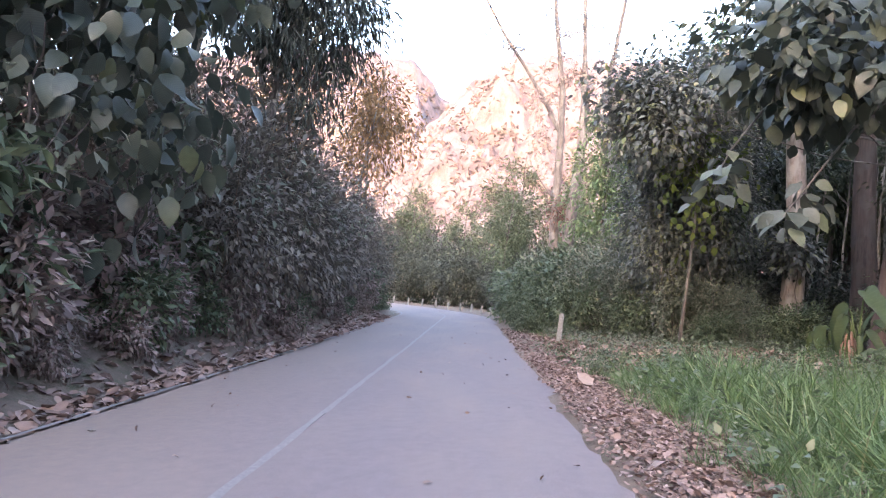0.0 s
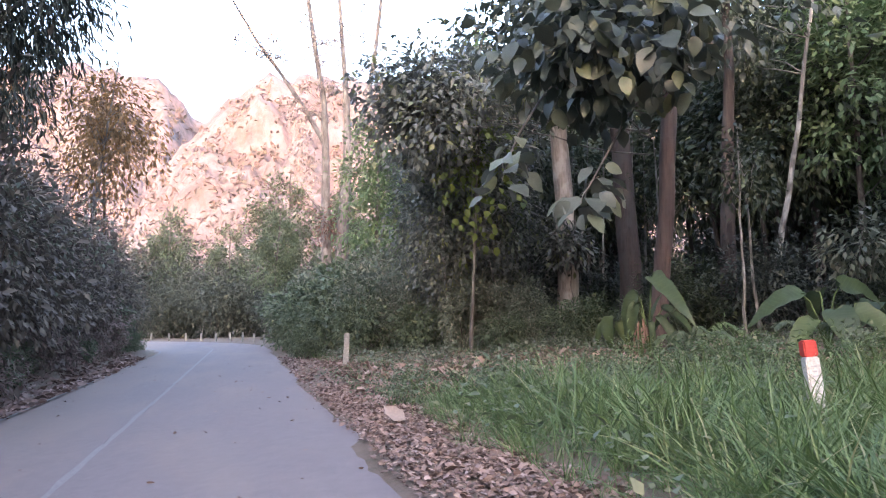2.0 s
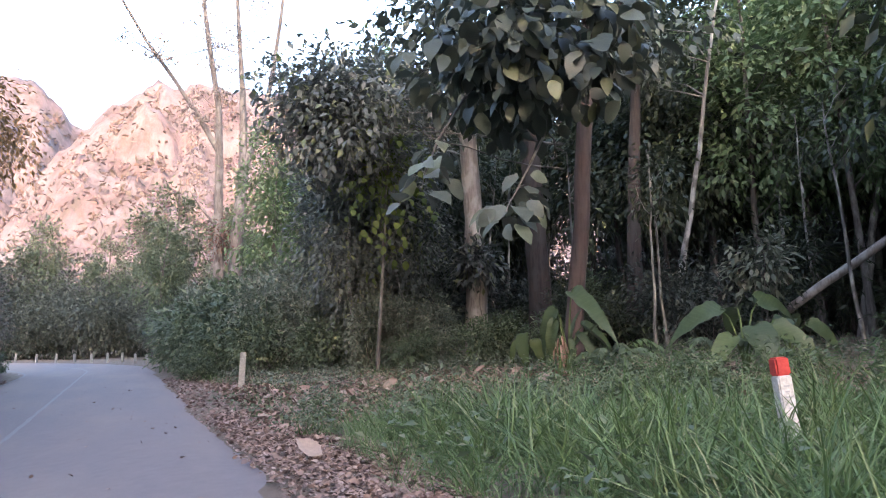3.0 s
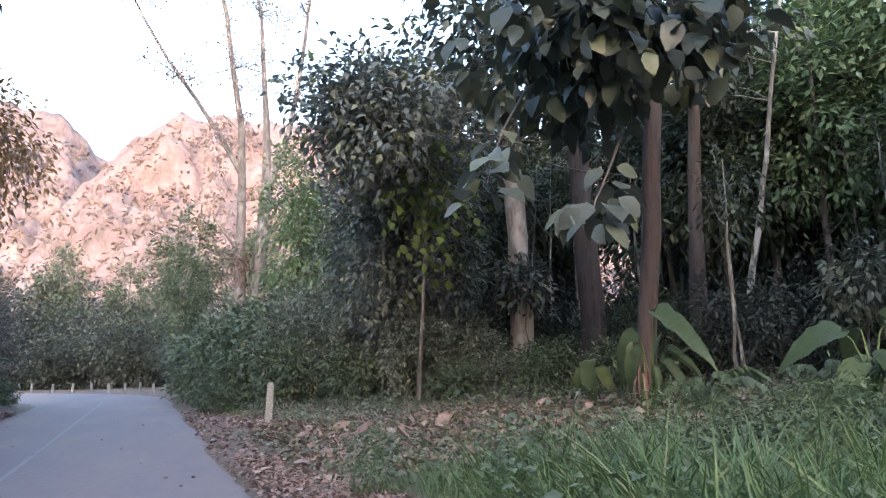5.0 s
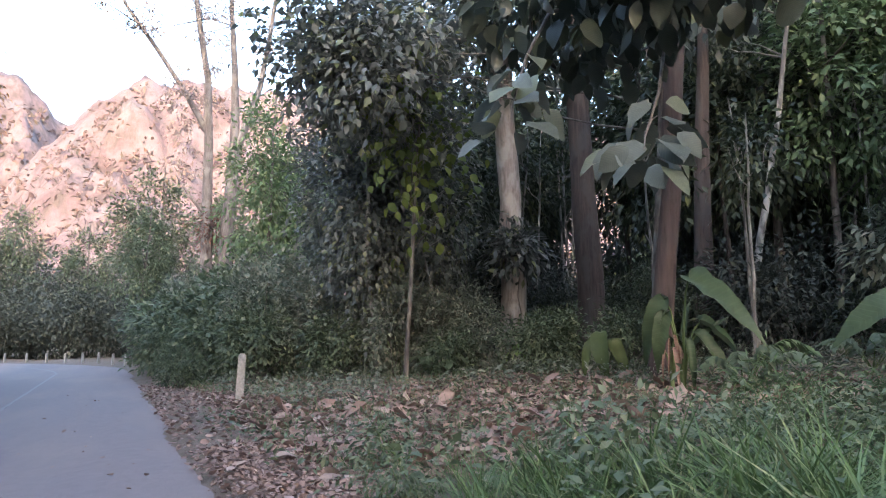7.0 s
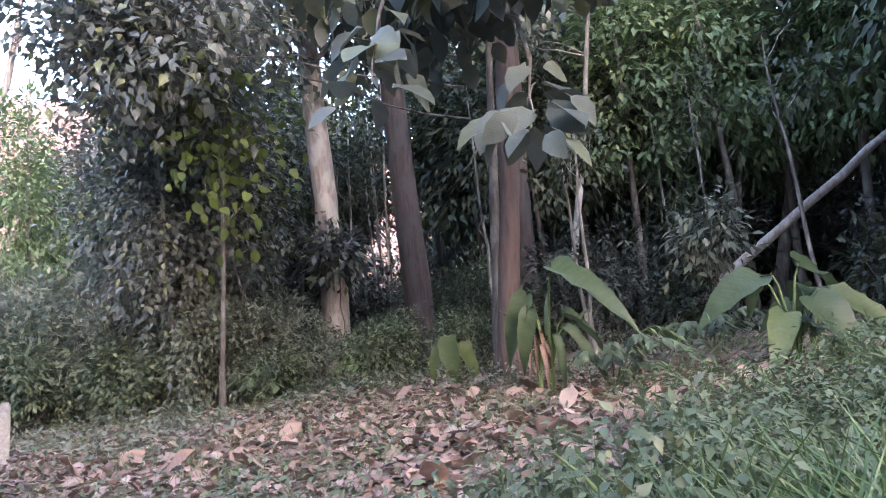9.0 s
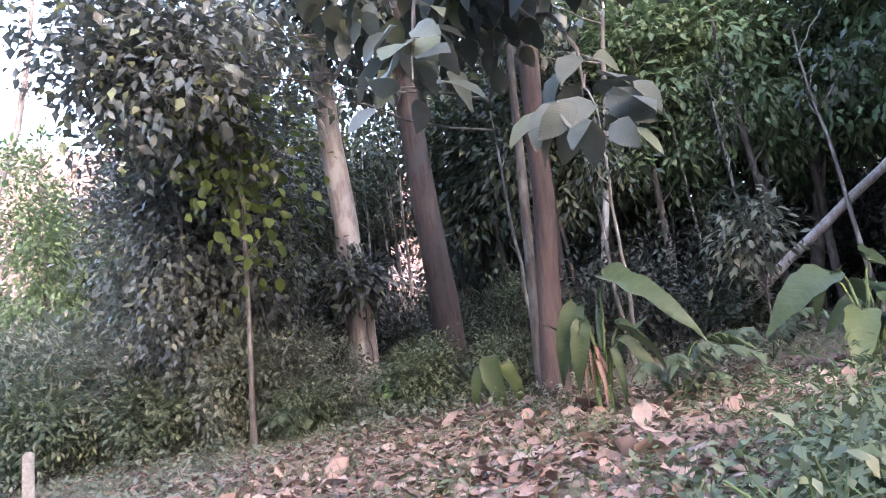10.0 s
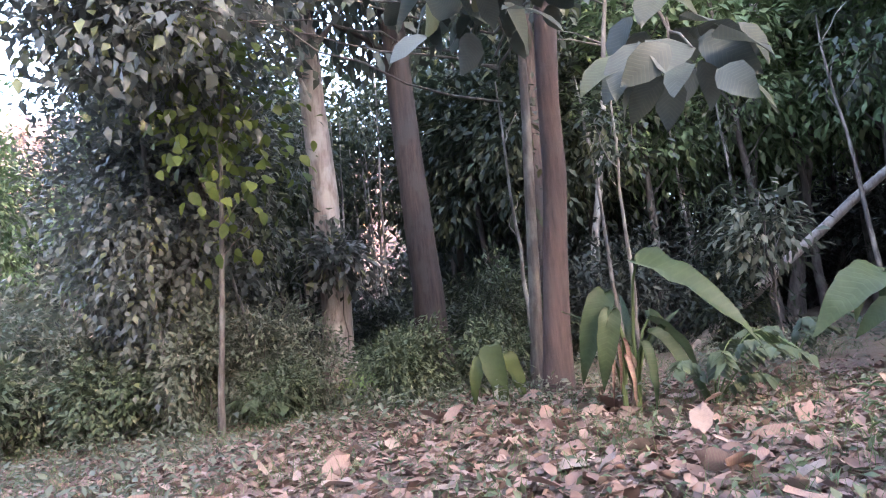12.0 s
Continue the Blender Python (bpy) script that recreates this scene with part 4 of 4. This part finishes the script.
def frond_plant(name, base, fronds, label):
    """Arching fronds with paired leaflets. Fronds: bearing, length, rise."""
    t = thing(name, base, label, "plant")
    for az, size, rise in fronds:
        a = radians(az)
        d = np.array((math.sin(a), math.cos(a), 0.0))
        us = np.linspace(0, 1, 9)
        path = np.array([d * size * u * 0.85 + np.array((0, 0, rise * math.sin(u * 2.2) * 0.9)) for u in us])
        rib = stem("rib", path, 0.014, 0.004, stem_green, t, 5, 0.02)
        pos, axis, nrm = [], [], []
        side = np.cross(d, (0, 0, 1))
        for k in range(14):
            u = 0.3 + 0.7 * k / 13
            p0 = d * size * u * 0.85 + np.array((0, 0, rise * math.sin(u * 2.2) * 0.9))
            for s in (-1, 1):
                pos.append(p0)
                axis.append(side * s + d * 0.7 + np.array((0, 0, -0.45)) + rng.normal(size=3) * 0.12)
                nrm.append(np.array((0, 0, 1.0)) + d * 0.2)
        cloud("blade", BROAD, np.array(pos), np.array(axis), np.array(nrm), rng.uniform(0.16, 0.3, len(pos)) * (0.6 + 0.3 * size), lime_leaf if rise > 0.9 else bush_leaf, rib, 0.02)
    return t


frond_plant("fishtail_palm", at(10.5, 16.1), [(200, 1.2, 0.9), (165, 1.3, 0.8), (130, 1.2, 1.0), (235, 1.0, 0.8), (95, 1.2, 0.9), (280, 0.9, 0.7), (180, 0.9, 0.45)], "young palm with arching fronds of ragged leaflets")
frond_plant("fishtail_palm", at(12.9, 13.6), [(230, 1.1, 0.6), (300, 1.2, 0.8), (260, 0.9, 0.4), (340, 1.0, 0.8), (190, 1.0, 0.6)], "young palm with arching fronds beside great leaves")
frond_plant("fishtail_palm", at(14.2, 16.2), [(230, 1.2, 0.8), (280, 1.1, 0.7), (180, 1.2, 0.9), (140, 1.0, 0.6), (330, 1.0, 0.7)], "young palm with arching fronds in the shade")
frond_plant("fishtail_palm", at(9.2, 24.4), [(230, 0.9, 0.6), (300, 0.8, 0.6), (180, 0.9, 0.5), (130, 0.9, 0.6)], "small palm at the edge of the thicket")

vine = thing("climbing_plant", at(13.4, 26.9), "dark leafy creeper climbing a pale trunk", "climbing plant")
stem("stem", wander((0.1, 0.1, 0), (0.0, 0.0, 4.4), 9, 0.05), 0.03, 0.01, bark_grey, vine, 6)
foliage("foliage", SMALL, spots_in((0, -0.1, 3.6), (1.0, 0.7, 0.85), 26), 900, 0.22, 0.32, creeper_leaf, vine, 0.7)
green = bush("green_shrub", at(15.6, 23.2), (0.8, 0.8, 1.5), 9, 1500, 0.2, SMALL, bush_leaf, "green leafy shrub between two trunks", 24)

# leaning dead stem and saplings
lean_stem = thing("leaning_stem", at(18.4, 19.8), "pale bare stem leaning across the shade", "fallen stem")
stem("trunk", wander((0, 0, 0), (5.6, -6.2, 6.0), 10, 0.05), 0.15, 0.1, bark_pale, lean_stem, 8, 0.04)
sapling = tree("sapling", at(17.0, 17.2), 3.4, 0.03, (0.1, 0), bark_grey, [((0, 0, 2.6), (0.8, 0.8, 0.9), 24, 420, 0.2, 0.28, SMALL, pale_leaf, 0.5)], "sapling with spreading leaves in dark shade", 10)
for x, y, h in ((15.0, 19.4, 6), (16.6, 20.5, 7), (13.6, 21.0, 6.5), (10.4, 29.0, 6), (11.4, 30.4, 7.5), (22, 19.2, 8), (18.5, 15.4, 7), (24.3, 21.8, 9), (10.2, 25.6, 5.5), (15.6, 30.5, 9), (16.8, 32.5, 10), (18.4, 33, 10), (18.9, 31.2, 12), (20.6, 33.4, 13), (22.4, 35, 13), (19.8, 32.4, 9), (23.2, 37, 14)):
    tree("pole_tree", at(x, y), h, 0.035 + 0.004 * h, (rng.normal() * 0.4, rng.normal() * 0.4), bark_lichen, [((0, 0, h * 0.85), (0.9, 0.9, 0.8 + 0.12 * h), 12, 160 + 20 * int(h), 0.28, 0.26, SMALL, shaded_forest_leaf, 0.5)], "thin young pole of a tree in the wood", 4, 0.02, 6, "young poles")

# ---- grass, weeds and litter ----
def scatter(n, x0, x1, y0, y1, keep):
    out = []
    while len(out) < n:
        x, y = rng.uniform(x0, x1, 4000), rng.uniform(y0, y1, 4000)
        out += [p for p in zip(x, y) if keep(*p)]
    p = np.array(out[:n])
    return np.column_stack([p, ground(p[:, 0], p[:, 1])])


def patchy(x, y, f=0.7, s=0.0):
    return noise.noise(Vector((x * f, y * f, s)))


def grass_here(x, y):
    d = float(across(x, y)) - HALF
    front = 0.75 + 0.016 * y + 0.55 * patchy(x, y, 0.7) + 0.25 * patchy(x, y, 2.2)
    back = 15.0 - 0.8 * max(x - 2.6, 0) + 0.3 * max(x - 7, 0) + 0.9 * patchy(x, y, 0.6, 4)
    return d > front and y < back and x < 13 and rng.random() < 0.62 + 0.8 * patchy(x, y, 1.4, 2)


tufts = scatter(3600, 1.5, 13, -2, 18, grass_here)
i = rng.integers(0, len(tufts), 64000)
pos = tufts[i] + rng.normal(size=(64000, 3)) * (0.07, 0.07, 0)
tuft_h = rng.uniform(0.55, 1.15, len(tufts)) * np.clip((across(tufts[:, 0], tufts[:, 1]) - HALF - 0.3) / 1.6, 0.35, 1.0) * np.clip((15.2 - 0.75 * (tufts[:, 0] - 2.6) - tufts[:, 1]) / 2.5, 0.4, 1.0)
lean = rng.normal(size=(len(tufts), 3)) * (0.32, 0.32, 0)
axis = rng.normal(size=(64000, 3)) * (0.42, 0.42, 0.12) + (0, 0, 1) + lean[i]
nrm = rng.normal(size=(64000, 3)) * (1, 1, 0.1) + axis * (1, 1, 0) * -1.5
g = cloud("tall_grass", GRASS, pos, axis, nrm, rng.uniform(0.45, 0.85, 64000) * tuft_h[i], grass_mat)
tagged(g, "lush tall green grass along the roadside", "grass", "", "stuff")


p = scatter(5200, 1.8, 12, 0, 15, lambda x, y: grass_here(x, y) and patchy(x, y, 1.1, 9) > -0.1)
axis = rng.normal(size=p.shape) * (1, 1, 0.3) + (0, 0, 0.5)
g = cloud("grass_weeds", BROAD, p + rng.uniform(0.05, 0.5, (len(p), 1)) * (0, 0, 1.0), axis, rng.normal(size=p.shape) * 0.4 + (0, 0, 1), rng.uniform(0.05, 0.13, len(p)), bush_leaf)
tagged(g, "small broad-leaved weeds mixed into tall grass", "weeds", "", "stuff")


def sparse_here(x, y):
    d = float(across(x, y)) - HALF
    return d > 0.9 and y > 14.6 - 0.7 * max(x - 2.6, 0) and patchy(x, y, 0.9, 7) > -0.05


p = scatter(14000, 2, 16, 10, 30, sparse_here)
axis = rng.normal(size=p.shape) * (0.5, 0.5, 0.1) + (0, 0, 1)
g = cloud("sparse_grass", GRASS, p, axis, rng.normal(size=p.shape), rng.uniform(0.1, 0.32, len(p)), grass_mat)
tagged(g, "thin short grass growing through fallen leaves", "grass", "", "stuff")

weed = bush("leafy_weed", at(4.6, 12.9), (0.5, 0.5, 0.28), 10, 620, 0.065, BROAD, bush_leaf, "low leafy weed beside the grass", 22, stem_green, 0.2, 0.3, "roadside weeds")
spread_copies(weed, [(5.3, 12.2), (6.1, 12.6), (6.6, 11.6), (7.4, 12.3), (8.0, 11.2), (5.0, 11.3), (8.6, 11.6), (9.6, 10.6), (7.0, 10.4), (3.6, 14.6), (2.9, 13.0, 0.7), (4.2, 12.0, 1.2), (5.6, 11.9, 1.2), (6.4, 12.2, 1.1), (7.2, 11.6, 1.1)], 0.8, 1.15)
fern = bush("fern_like_shrub", at(6.9, 12.7), (0.7, 0.7, 0.42), 14, 900, 0.11, NARROW, lime_leaf, "light green feathery low shrub by the grass", 30, stem_green, 0.1, 0.24, "roadside weeds")
spread_copies(fern, [(8.2, 12.2, 0.9), (7.6, 11.2, 1.0), (9.0, 10.8), (11.4, 10.2, 1.1), (9.9, 9.3, 1.2), (12.4, 9.0, 1.5), (10.8, 7.6, 1.3), (13.6, 10.0, 1.3)], 0.85, 1.2)

herb = scatter(11500, 4, 21, 13.5, 31, lambda x, y: float(across(x, y)) > HALF + 1 and patchy(x, y, 0.5, 11) > -0.1 and (y > 19.5 or x > 9.5 + 0.6 * max(17 - y, 0)))
axis = rng.normal(size=herb.shape) * (1, 1, 0.3) + (0, 0, 0.45)
g = cloud("ground_herbs", SMALL, herb + rng.uniform(0, 1, (len(herb), 1)) * (0, 0, 0.4), axis, rng.normal(size=herb.shape) * 0.4 + (0, 0, 1), rng.uniform(0.07, 0.17, len(herb)), pale_leaf)
tagged(g, "low green herbs covering the wood's edge", "undergrowth", "", "stuff")


p = scatter(3200, 2.6, 12, 11, 20, lambda x, y: y > 14.2 - 0.7 * max(x - 2.6, 0) and patchy(x, y, 0.8, 13) > -0.15)
axis = rng.normal(size=p.shape) * (1, 1, 0.3) + (0, 0, 0.5)
g = cloud("small_sprigs", SMALL, p + rng.uniform(0.02, 0.18, (len(p), 1)) * (0, 0, 1.0), axis, rng.normal(size=p.shape) * 0.4 + (0, 0, 1), rng.uniform(0.05, 0.12, len(p)), bush_leaf)
tagged(g, "small green sprigs growing through dry leaves", "weeds", "", "stuff")


def litter_here(x, y):
    d = float(across(x, y)) - HALF
    if d < -0.15:
        return False
    if y < 14.8 - 0.7 * max(x - 2.6, 0):
        return d < 1.15 + 0.35 * patchy(x, y, 0.8) and rng.random() < (1.0 if d > 0.1 else 0.3)
    return rng.random() < 0.75 + 0.5 * patchy(x, y, 0.6, 5)


def scatter_litter(name, pts, size, label):
    an = rng.uniform(0, 2 * math.pi, len(pts))
    axis = np.column_stack([np.cos(an), np.sin(an), rng.normal(0, 0.25, len(pts))])
    n = rng.normal(size=pts.shape) * 0.45 + (0, 0, 1)
    flip = np.where(rng.random(len(pts)) < 0.5, -1, 1)[:, None]
    ob = cloud(name, CURLED, pts + (0, 0, 0.035), axis, n * flip, size, litter_mat, None, 0.05)
    return tagged(ob, label, "leaf litter", "", "stuff")


p = scatter(20000, 1.3, 14, -1, 31, litter_here)
scatter_litter("leaf_litter", p, rng.uniform(0.04, 0.12, len(p)), "brown dry leaves scattered along the verge")
p = scatter(11500, 2.6, 13, 11, 23, lambda x, y: float(across(x, y)) > HALF + 0.9 and y > 14 - 0.7 * max(x - 2.6, 0) and litter_here(x, y))
scatter_litter("fallen_leaves", p, rng.uniform(0.07, 0.2, len(p)), "thick layer of dry brown teak leaves")
p = scatter(15000, 1.2, 4.0, 1.5, 17, lambda x, y: -0.1 < float(across(x, y)) - HALF < 1.2 + 0.3 * patchy(x, y, 0.8) and rng.random() < 0.35 + min(float(across(x, y)) - HALF, 0.5) * 1.3)
scatter_litter("leaf_fragments", p, rng.uniform(0.025, 0.08, len(p)), "broken brown leaf fragments on the road's shoulder")
p = scatter(110, -4.4, 1.9, 2, 34, lambda x, y: abs(float(across(x, y))) < HALF - 0.1 and rng.random() < abs(float(across(x, y))) / 3)
scatter_litter("road_leaves", p - (0, 0, 0.005), rng.uniform(0.03, 0.09, len(p)), "a few dry leaves lying on the asphalt")
p = scatter(4200, -6.9, -3, 0, 42, lambda x, y: -0.25 < -float(across(x, y)) - HALF < 1.8 and rng.random() < 1.1 - 0.6 * (-float(across(x, y)) - HALF))
scatter_litter("bank_litter", p, rng.uniform(0.08, 0.26, len(p)), "pale dry leaves along the foot of the bank")

kinds = []
for k in range(6):
    tv = CURLED[0] * (1, rng.uniform(0.8, 1.15), 1)
    tv = tv + rng.normal(size=tv.shape) * (0.02, 0.02, 0.06)
    kinds.append(raw_mesh("dry_leaf", tv, CURLED[1], CURLED[0][:, :2]))
    kinds[-1].materials.append(litter_big)
big_ones = np.array([(2.0, 6.2, gz(2.0, 6.2)), (2.3, 8.4, gz(2.3, 8.4)), (2.5, 11.2, gz(2.5, 11.2)), (6.9, 16.2, gz(6.9, 16.2)), (7.3, 16.4, gz(7.3, 16.4))])
pick = scatter(285, 3.0, 11.0, 11.0, 20, lambda x, y: y > 14.4 - 0.7 * max(x - 2.6, 0) and litter_here(x, y))
for k, (x, y, z) in enumerate(np.concatenate([big_ones, pick])):
    ob = new("dry_leaf", kinds[k % 6])
    s = rng.uniform(0.2, 0.4) if k > 4 else 0.32
    ob.matrix_basis = Matrix.LocRotScale((x, y, z + 0.05), Euler((rng.normal() * 0.4 + (math.pi if k % 3 == 0 else 0), rng.normal() * 0.3, rng.uniform(0, 6.28))), (s, s, s))
    ob.parent = land
